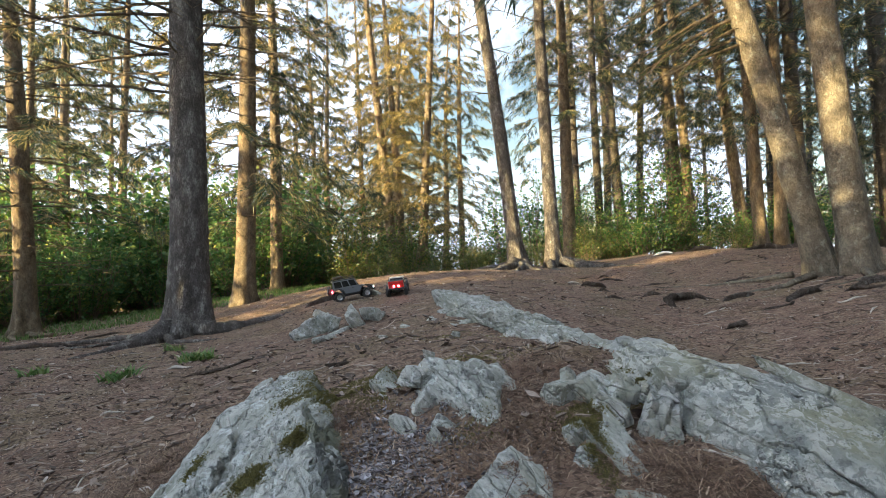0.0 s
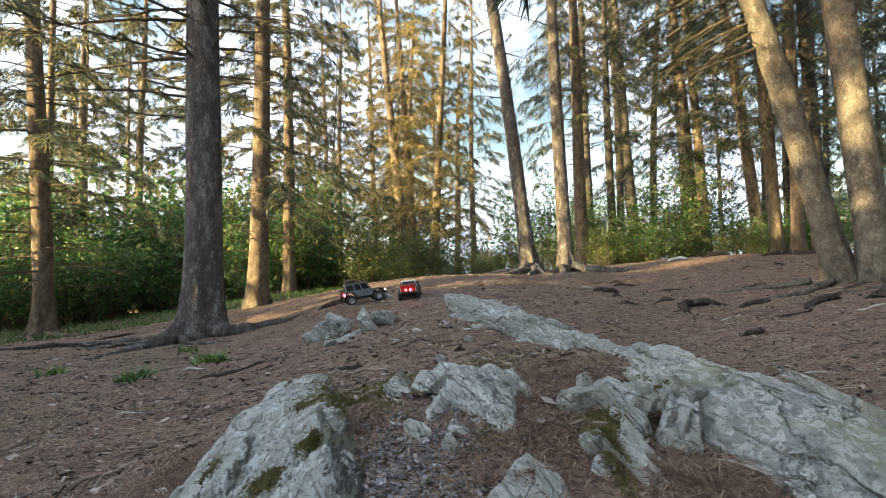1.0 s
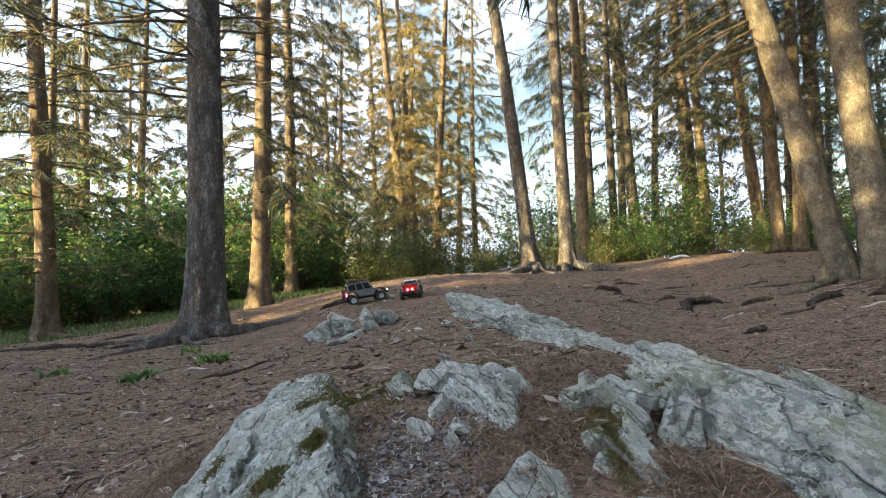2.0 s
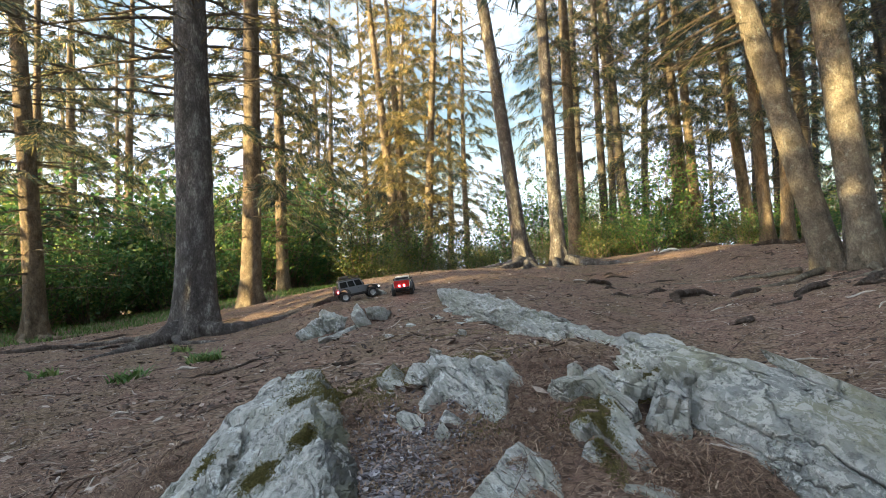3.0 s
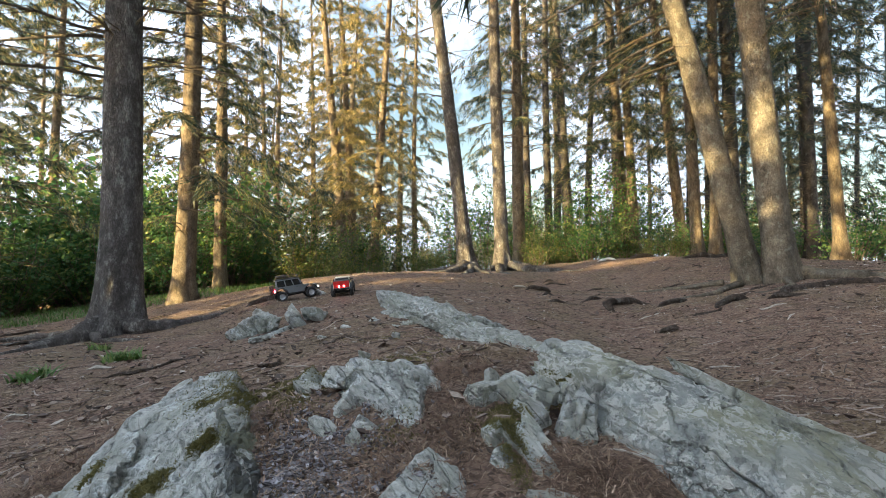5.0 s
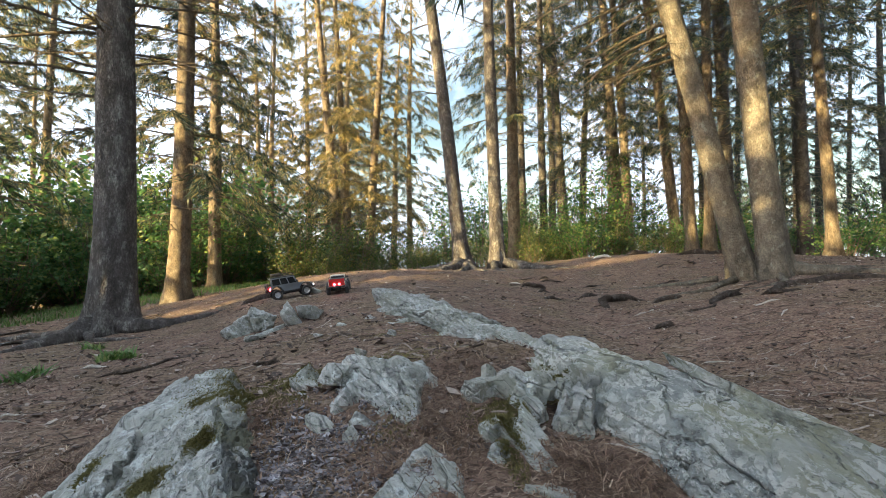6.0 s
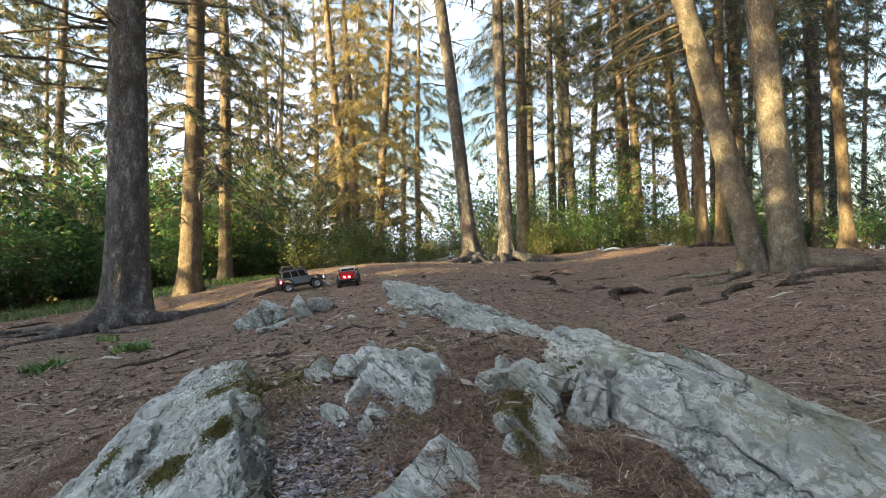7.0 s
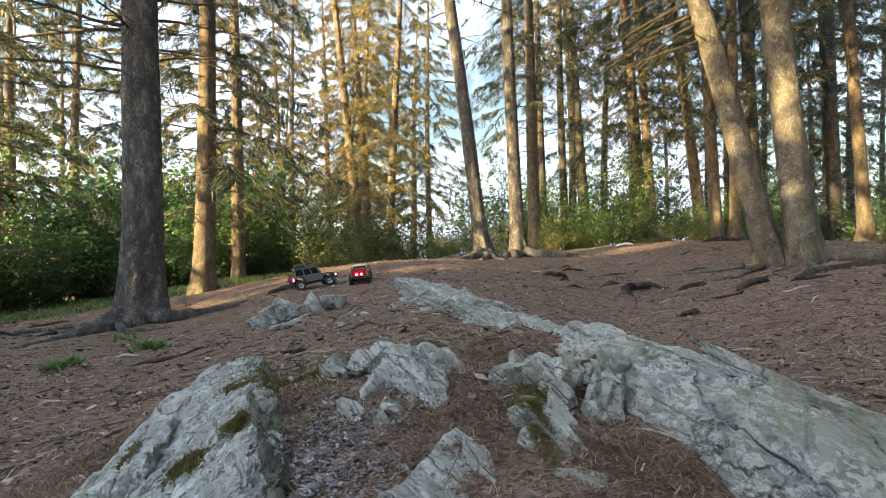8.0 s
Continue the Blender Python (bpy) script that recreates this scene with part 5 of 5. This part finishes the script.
for k in range(44):
    x, y = (rnd.uniform(1.6, 5.9), rnd.uniform(3.2, 8.2)) if k < 34 else (rnd.uniform(-5.2, -2.2), rnd.uniform(4.6, 7.6))
    if abs(x) > 0.86 * y:
        continue
    a, ln, r0 = rnd.gauss(0.2, 0.5), rnd.uniform(0.22, 0.55), rnd.uniform(0.012, 0.025)
    pts = [(x + ln * t * math.cos(a + rnd.gauss(0, 0.25)), y + ln * t * math.sin(a + rnd.gauss(0, 0.25))) for t in (0, 0.35, 0.7, 1.0)]
    along_ground("tree_root", "short dark knotted root breaking through the soil", pts, r0, r0 * 0.7, ROOT, "root", 0.3, rnd.choice((0, 0, 0.02)))
along_ground("stick", "short dark rotten stick on the litter", [(-0.62, 2.76), (-0.5, 2.86)], 0.016, 0.013, ROOT, "stick", 0.6)
along_ground("stick", "long thin dark branch lying on the soil", [(-1.62, 3.17), (-1.52, 3.24), (-1.43, 3.32), (-1.3, 3.45), (-1.18, 3.6)], 0.012, 0.006, ROOT, "stick", 0.8)
along_ground("stick", "dark bark strip lying on the mound", [(-0.36, 3.25), (-0.22, 3.4), (-0.1, 3.42)], 0.01, 0.008, ROOT, "stick", 0.6)
PALE = m_litter("bleached_wood", [(0.0, (0.45, 0.4, 0.34)), (1.0, (0.6, 0.55, 0.48))])
for a, b, r in [((3.22, 4.15), (3.5, 4.2), 0.012), ((1.75, 7.2), (1.95, 7.25), 0.016), ((-1.85, 3.45), (-1.7, 3.55), 0.012), ((2.0, 3.0), (2.25, 3.02), 0.007), ((2.35, 4.6), (2.7, 4.8), 0.007),
                ((-1.6, 2.4), (-1.45, 2.42), 0.006), ((0.6, 1.17), (0.7, 1.1), 0.003), ((3.1, 3.7), (3.3, 3.85), 0.008)]:
    along_ground("stick", "thin bleached stick lying on brown soil", [a, ((a[0] + b[0]) / 2, (a[1] + b[1]) / 2 + 0.015), b], r, r * 0.7, PALE, "stick", 0.7)
along_ground("log", "pale barkless log lying at the crest in the sun", [(4.0, 9.8), (4.25, 9.85), (4.45, 9.8)], 0.03, 0.025, m_plain("peeled_wood", (0.75, 0.72, 0.66), 0.6, 0, 0.1), "log", 0.7)
along_ground("log", "brown log lying at the crest beside the pale one", [(4.55, 9.6), (5.0, 9.75), (5.35, 9.95)], 0.05, 0.04, ROOT, "log", 0.7)


# ---- radio-controlled model vehicles, about a tenth of full size ----
def paint(name, colour, rough=0.35):
    return m_plain(name, colour, rough, 0.0, 0.2)


RUBBER = m_plain("tyre_rubber", (0.02, 0.02, 0.021), 0.85, 0, 0.5)
RIM = m_plain("grey_rim", (0.35, 0.35, 0.36), 0.4, 0.7, 0.2)
BLACK = m_plain("black_plastic", (0.018, 0.018, 0.02), 0.5, 0, 0.25)
PANE = m_plain("smoked_pane", (0.012, 0.014, 0.016), 0.12, 0, 0.1)
HEAD = m_plain("lit_headlight", (0.9, 0.9, 0.9), 0.3, 0, 0.0, (1.0, 0.97, 0.9), 14.0)
TAIL = m_plain("lit_tail_lamp", (0.5, 0.01, 0.01), 0.3, 0, 0.0, (1.0, 0.015, 0.03), 9.0)
TAIL_HOT = m_plain("lit_tail_bulb", (0.9, 0.4, 0.4), 0.3, 0, 0.0, (1.0, 0.35, 0.4), 22.0)
LENS = m_plain("clear_lens", (0.6, 0.6, 0.6), 0.15, 0, 0.0)


def prism(points, half, top=1.0, bevel=0.004, shift=0.0):
    """A side profile (x, z) pushed out to +-half; top: how much narrower the highest points are."""
    bm = bmesh.new()
    lo, hi = min(z for _, z in points), max(z for _, z in points)
    rows = []
    for sgn in (-1, 1):
        rows.append([bm.verts.new((x, shift + sgn * half * (1 + (top - 1) * (z - lo) / max(hi - lo, 1e-6)), z)) for x, z in points])
    n = len(points)
    bm.faces.new(rows[0])
    bm.faces.new(list(reversed(rows[1])))
    for i in range(n):
        bm.faces.new((rows[0][(i + 1) % n], rows[0][i], rows[1][i], rows[1][(i + 1) % n]))
    bmesh.ops.recalc_face_normals(bm, faces=bm.faces)
    if bevel:
        bmesh.ops.bevel(bm, geom=list(bm.edges), offset=bevel, segments=2, profile=0.6, affect="EDGES")
    return bm


def box(x0, x1, y0, y1, z0, z1, bevel=0.002):
    bm = bmesh.new()
    got = bmesh.ops.create_cube(bm, size=1)
    for v in got["verts"]:
        v.co = Vector(((x0 + x1) / 2 + v.co.x * (x1 - x0), (y0 + y1) / 2 + v.co.y * (y1 - y0), (z0 + z1) / 2 + v.co.z * (z1 - z0)))
    if bevel:
        bmesh.ops.bevel(bm, geom=list(bm.edges), offset=bevel, segments=2, profile=0.6, affect="EDGES")
    return bm


def wheel_bm(r, w):
    """A tyre with tread blocks, about the y axis."""
    bm = bmesh.new()
    n = 36
    prof = [(0.55 * r, -0.42 * w), (0.8 * r, -0.5 * w), (0.95 * r, -0.44 * w), (0.97 * r, 0), (0.95 * r, 0.44 * w), (0.8 * r, 0.5 * w), (0.55 * r, 0.42 * w)]
    rings = []
    for k in range(n):
        a = 2 * math.pi * k / n
        lug = 1.06 if k % 3 else 0.97
        rings.append([bm.verts.new((q * (lug if q > 0.9 * r else 1) * math.cos(a), y, q * (lug if q > 0.9 * r else 1) * math.sin(a))) for q, y in prof])
    for k in range(n):
        a, b = rings[k], rings[(k + 1) % n]
        for i in range(len(prof)):
            j = (i + 1) % len(prof)
            bm.faces.new((a[i], a[j], b[j], b[i]))
    bmesh.ops.recalc_face_normals(bm, faces=bm.faces)
    return bm


def rim_bm(r, w):
    bm = bmesh.new()
    n = 30
    prof = [(0.56 * r, 0.45 * w), (0.5 * r, 0.36 * w), (0.3 * r, 0.25 * w), (0.14 * r, 0.38 * w), (0.02 * r, 0.38 * w)]
    rings = []
    for k in range(n):
        a = 2 * math.pi * k / n
        rings.append([bm.verts.new((q * math.cos(a), y * (0.82 if 0 < i < 3 and (k // 3) % 2 else 1), q * math.sin(a))) for i, (q, y) in enumerate(prof)])
    for k in range(n):
        a, b = rings[k], rings[(k + 1) % n]
        for i in range(len(prof) - 1):
            bm.faces.new((a[i], a[i + 1], b[i + 1], b[i]))
    back = [bm.verts.new((0.56 * r * math.cos(2 * math.pi * k / n), -0.4 * w, 0.56 * r * math.sin(2 * math.pi * k / n))) for k in range(n)]
    bm.faces.new(back)
    bmesh.ops.recalc_face_normals(bm, faces=bm.faces)
    return bm


def disc(x, y, z, r, depth, axis="x"):
    bm = bmesh.new()
    bmesh.ops.create_cone(bm, cap_ends=True, segments=18, radius1=r, radius2=r * 0.85, depth=depth)
    m = pose(x, y, z, 0, 90, 0) if axis == "x" else pose(x, y, z, 90, 0, 0)
    bmesh.ops.transform(bm, matrix=m, verts=bm.verts)
    return bm


def add_wheel(e, x, y, z, r, w, name="wheel"):
    tyre = part(name, wheel_bm(r, w), RUBBER, e)
    tyre.location = (x, y, z)
    rim = part("rim", rim_bm(r, w), RIM, tyre, "grey steel rim")
    if y < 0:
        rim.rotation_euler = (0, 0, math.pi)
    return tyre


def arch(cx, r, z, n=6):
    """The points of a wheel arch from front to back."""
    return [(cx + r * math.cos(math.pi * i / n), z + r * 0.95 * math.sin(math.pi * i / n)) for i in range(n + 1)]


def off_roader(name, label, style, body_mat, roof_mat, head=False, tail=False, rack=False, spare=False):
    e = new(name)
    r, wb, hw = 0.056, 0.31, 0.098
    zb, belt = 0.082, 0.15
    front, rear = 0.235, -0.215
    hood = belt + (0.004 if style == "pickup" else 0.0)
    f, b = wb / 2, -wb / 2
    under = [(front, zb + 0.01)] + arch(f, 0.064, zb) + arch(b, 0.064, zb) + [(rear, zb + 0.015)]
    over = [(rear, belt), (0.09, belt + 0.002), (0.1, hood), (front - 0.012, hood - 0.012), (front, hood - 0.03)]
    if style == "pickup":
        over = [(rear, belt - 0.006), (-0.07, belt - 0.004), (0.09, belt + 0.002), (0.105, hood), (front - 0.03, hood - 0.02), (front, hood - 0.045)]
    part("body", prism(under + over, hw - 0.006, 0.97, 0.003), body_mat, e, smooth=False)
    part("chassis", box(rear + 0.03, front - 0.03, -0.04, 0.04, zb - 0.03, zb + 0.01, 0.003), BLACK, e, smooth=False)
    for x in (f, b):
        part("axle", disc(x, 0, r, 0.012, 0.16, "y"), BLACK, e)
    # cabin, with panes a little proud of it
    if style == "pickup":
        cab = [(-0.07, belt), (-0.062, 0.208), (0.028, 0.21), (0.085, belt)]
    else:
        cab = [(rear + 0.004, belt), (rear + 0.012, 0.238), (0.045, 0.238), (0.082, belt)]
    top = 0.86
    half = hw - 0.008
    part("cabin", prism(cab, half, top, 0.004), body_mat, e, smooth=False)
    zt = max(z for _, z in cab)

    def edge(z):
        return half * (1 + (top - 1) * (z - belt) / (zt - belt))

    z0, z1 = belt + 0.01, zt - 0.014
    slope = (cab[-2][0] - cab[-1][0]) / (zt - belt)
    xf0, xf1 = cab[-1][0] + slope * (z0 - belt) - 0.012, cab[-1][0] + slope * (z1 - belt) - 0.012
    splits = [0.5] if style == "pickup" else [0.36, 0.68]
    xr = cab[0][0] + 0.016
    cutsx = [0.0] + splits + [1.0]
    for sgn in (-1, 1):
        for k in range(len(cutsx) - 1):
            gap = 0.006
            lo0, lo1 = xr + (xf0 - xr) * cutsx[k] + gap, xr + (xf0 - xr) * cutsx[k + 1] - gap
            hi0, hi1 = xr + (xf1 - xr) * cutsx[k] + gap, xr + (xf1 - xr) * cutsx[k + 1] - gap
            bm = bmesh.new()
            vs = [bm.verts.new((x, sgn * (edge(z) + d), z)) for d in (-0.003, 0.0022) for x, z in ((lo0, z0), (lo1, z0), (hi1, z1), (hi0, z1))]
            for q in ((0, 1, 2, 3), (7, 6, 5, 4), (0, 4, 5, 1), (1, 5, 6, 2), (2, 6, 7, 3), (3, 7, 4, 0)):
                bm.faces.new([vs[i] for i in q])
            bmesh.ops.recalc_face_normals(bm, faces=bm.faces)
            part("side_window", bm, PANE, e, smooth=False)
        part("door_handle", box(0.0, 0.018, *sorted((sgn * (hw - 0.008), sgn * (hw - 0.003))), belt - 0.016, belt - 0.011, 0.001), BLACK, e, smooth=False)
        part("mirror", box(0.06, 0.075, *sorted((sgn * (hw - 0.01), sgn * (hw + 0.014))), belt + 0.012, belt + 0.032, 0.003), BLACK, e, smooth=False)
        part("sill_guard", box(b + 0.07, f - 0.07, *sorted((sgn * (hw - 0.014), sgn * (hw + 0.002))), zb - 0.012, zb + 0.002, 0.003), BLACK, e, smooth=False)
        for cx in (f, b):
            outer = arch(cx, 0.07, zb, 8) + list(reversed(arch(cx, 0.062, zb, 8)))
            part("fender_flare", prism(outer, 0.012, 1, 0.0, sgn * (hw + 0.002)), BLACK, e, smooth=False)
            add_wheel(e, cx, sgn * 0.1, r, r, 0.044)
    # windscreen and rear pane
    for nm, xa, xb in (("windscreen", cab[-1][0], cab[-2][0]), ("rear_window", cab[0][0], cab[1][0])):
        way = 1 if nm == "windscreen" else -1
        bm = bmesh.new()
        k0, k1 = (z0 - belt) / (zt - belt), (z1 - belt) / (zt - belt)
        pts = []
        for d in (-0.002, 0.0025):
            for kk, z in ((k0, z0), (k1, z1)):
                x = xa + (xb - xa) * kk + way * d
                wdt = edge(z) - 0.01
                pts += [(x, -wdt, z), (x, wdt, z)]
        vs = [bm.verts.new(p) for p in pts]
        for q in ((0, 1, 3, 2), (4, 6, 7, 5), (0, 4, 5, 1), (2, 3, 7, 6), (0, 2, 6, 4), (1, 5, 7, 3)):
            bm.faces.new([vs[i] for i in q])
        bmesh.ops.recalc_face_normals(bm, faces=bm.faces)
        part(nm, bm, PANE, e, smooth=False)
    part("bumper", box(front - 0.004, front + 0.022, -hw + 0.012, hw - 0.012, zb - 0.004, zb + 0.02, 0.004), BLACK, e, "black front bumper", smooth=False)
    part("bumper", box(rear - 0.02, rear + 0.004, -hw + 0.012, hw - 0.012, zb, zb + 0.02, 0.004), BLACK, e, "black rear bumper", smooth=False)
    part("grille", box(front - 0.002, front + 0.004, -0.05, 0.05, zb + 0.022, hood - 0.034, 0.001), BLACK, e, smooth=False)
    for k in range(5):
        z = zb + 0.026 + k * 0.0055
        part("grille_slat", box(front + 0.003, front + 0.006, -0.046, 0.046, z, z + 0.0025, 0), BLACK, e, smooth=False)
    for sgn in (-1, 1):
        part("headlight", disc(front + 0.004, sgn * 0.066, hood - 0.045, 0.0125, 0.012), HEAD if head else LENS, e, "round headlight, lit" if head else "")
        ty = 0.026 if style == "pickup" else hw - 0.019
        if tail:
            lamp = part("tail_light", box(rear - 0.006, rear + 0.002, *sorted((sgn * (ty - 0.011), sgn * (ty + 0.011))), belt - 0.042, belt - (0.02 if style == "pickup" else 0.01), 0.002), TAIL, e, "glowing red tail light", smooth=False)
            part("bulb", disc(rear - 0.007, sgn * ty, belt - 0.03, 0.007, 0.004), TAIL_HOT, lamp)
        else:
            part("tail_light", box(rear - 0.004, rear + 0.002, *sorted((sgn * (hw - 0.026), sgn * (hw - 0.01))), belt - 0.04, belt - 0.014, 0.002), paint("red_lens", (0.25, 0.01, 0.01), 0.2), e, smooth=False)
    if style == "pickup":
        bm = box(rear + 0.004, -0.076, -hw + 0.012, hw - 0.012, belt - 0.008, belt + 0.03, 0.006)
        part("cargo_cover", bm, BLACK, e, "black cover over the load bed", smooth=False)
        part("roll_bar", prism([(-0.095, belt), (-0.095, 0.2), (-0.085, 0.2), (-0.085, belt)], 0.075, 0.95, 0.002), BLACK, e, smooth=False)
        # the tail lamps' red glow, put into the panel's colour
        part("tailgate", box(rear - 0.004, rear + 0.003, -hw + 0.014, hw - 0.014, zb + 0.012, belt + 0.026, 0.002), paint("red_glow_tailgate", (0.42, 0.012, 0.012)), e, "tailgate panel coloured with the red lamp glow", smooth=False)
    else:
        part("roof", prism([(rear + 0.01, 0.236), (rear + 0.014, 0.244), (0.04, 0.244), (0.05, 0.236)], half * top + 0.003, 0.97, 0.002), roof_mat, e, smooth=False)
    if rack:
        for sgn in (-1, 1):
            for z in (0.252, 0.268):
                part("rack_rail", box(rear + 0.02, 0.035, sgn * 0.07 - 0.003, sgn * 0.07 + 0.003, z, z + 0.005, 0.001), BLACK, e, smooth=False)
        for k in range(7):
            x = rear + 0.025 + k * 0.037
            part("rack_bar", box(x, x + 0.006, -0.07, 0.07, 0.25, 0.255, 0.001), BLACK, e, smooth=False)
        part("light_bar", box(0.032, 0.046, -0.06, 0.06, 0.25, 0.266, 0.003), BLACK, e, smooth=False)
        part("cargo_bag", box(rear + 0.03, rear + 0.14, -0.055, 0.055, 0.255, 0.285, 0.01), BLACK, e, "black bag on the rack", smooth=False)
    if spare:
        add_wheel(e, rear - 0.03, 0, 0.14, 0.052, 0.038, "spare_wheel").rotation_euler = (0, 0, math.pi / 2)
    return tagged(e, label, "model car", "radio-controlled model cars")


def park(car, x, y, heading, pitch=0.0, roll=0.0, scale=1.0):
    """heading: degrees anticlockwise from +x; the car follows the slope under it."""
    a = radians(heading)
    dx, dy = math.cos(a), math.sin(a)
    p = math.degrees(math.atan2(lie(x + dx * 0.15, y + dy * 0.15) - lie(x - dx * 0.15, y - dy * 0.15), 0.3)) + pitch
    q = math.degrees(math.atan2(lie(x - dy * 0.1, y + dx * 0.1) - lie(x + dy * 0.1, y - dx * 0.1), 0.2)) + roll
    car.matrix_world = pose(x, y, ground_z(x, y) - 0.002, 0, 0, heading) @ pose(0, 0, 0, 0, -p, 0) @ pose(0, 0, 0, q, 0, 0) @ Matrix.Scale(scale, 4)


GREY_PAINT = paint("silver_grey_paint", (0.115, 0.125, 0.135))
CREAM_PAINT = paint("cream_paint", (0.62, 0.57, 0.46))
suv = off_roader("model_suv", "small silver-grey model off-roader with black roof rack and spare wheel", "suv", GREY_PAINT, BLACK, head=True, tail=True, rack=True, spare=True)
park(suv, -1.1, 6.25, 20, scale=1.08)
pickup = off_roader("model_pickup", "small cream model pickup truck with glowing red tail lights", "pickup", CREAM_PAINT, BLACK, head=True, tail=True)
park(pickup, -0.53, 6.15, 92, scale=1.05)
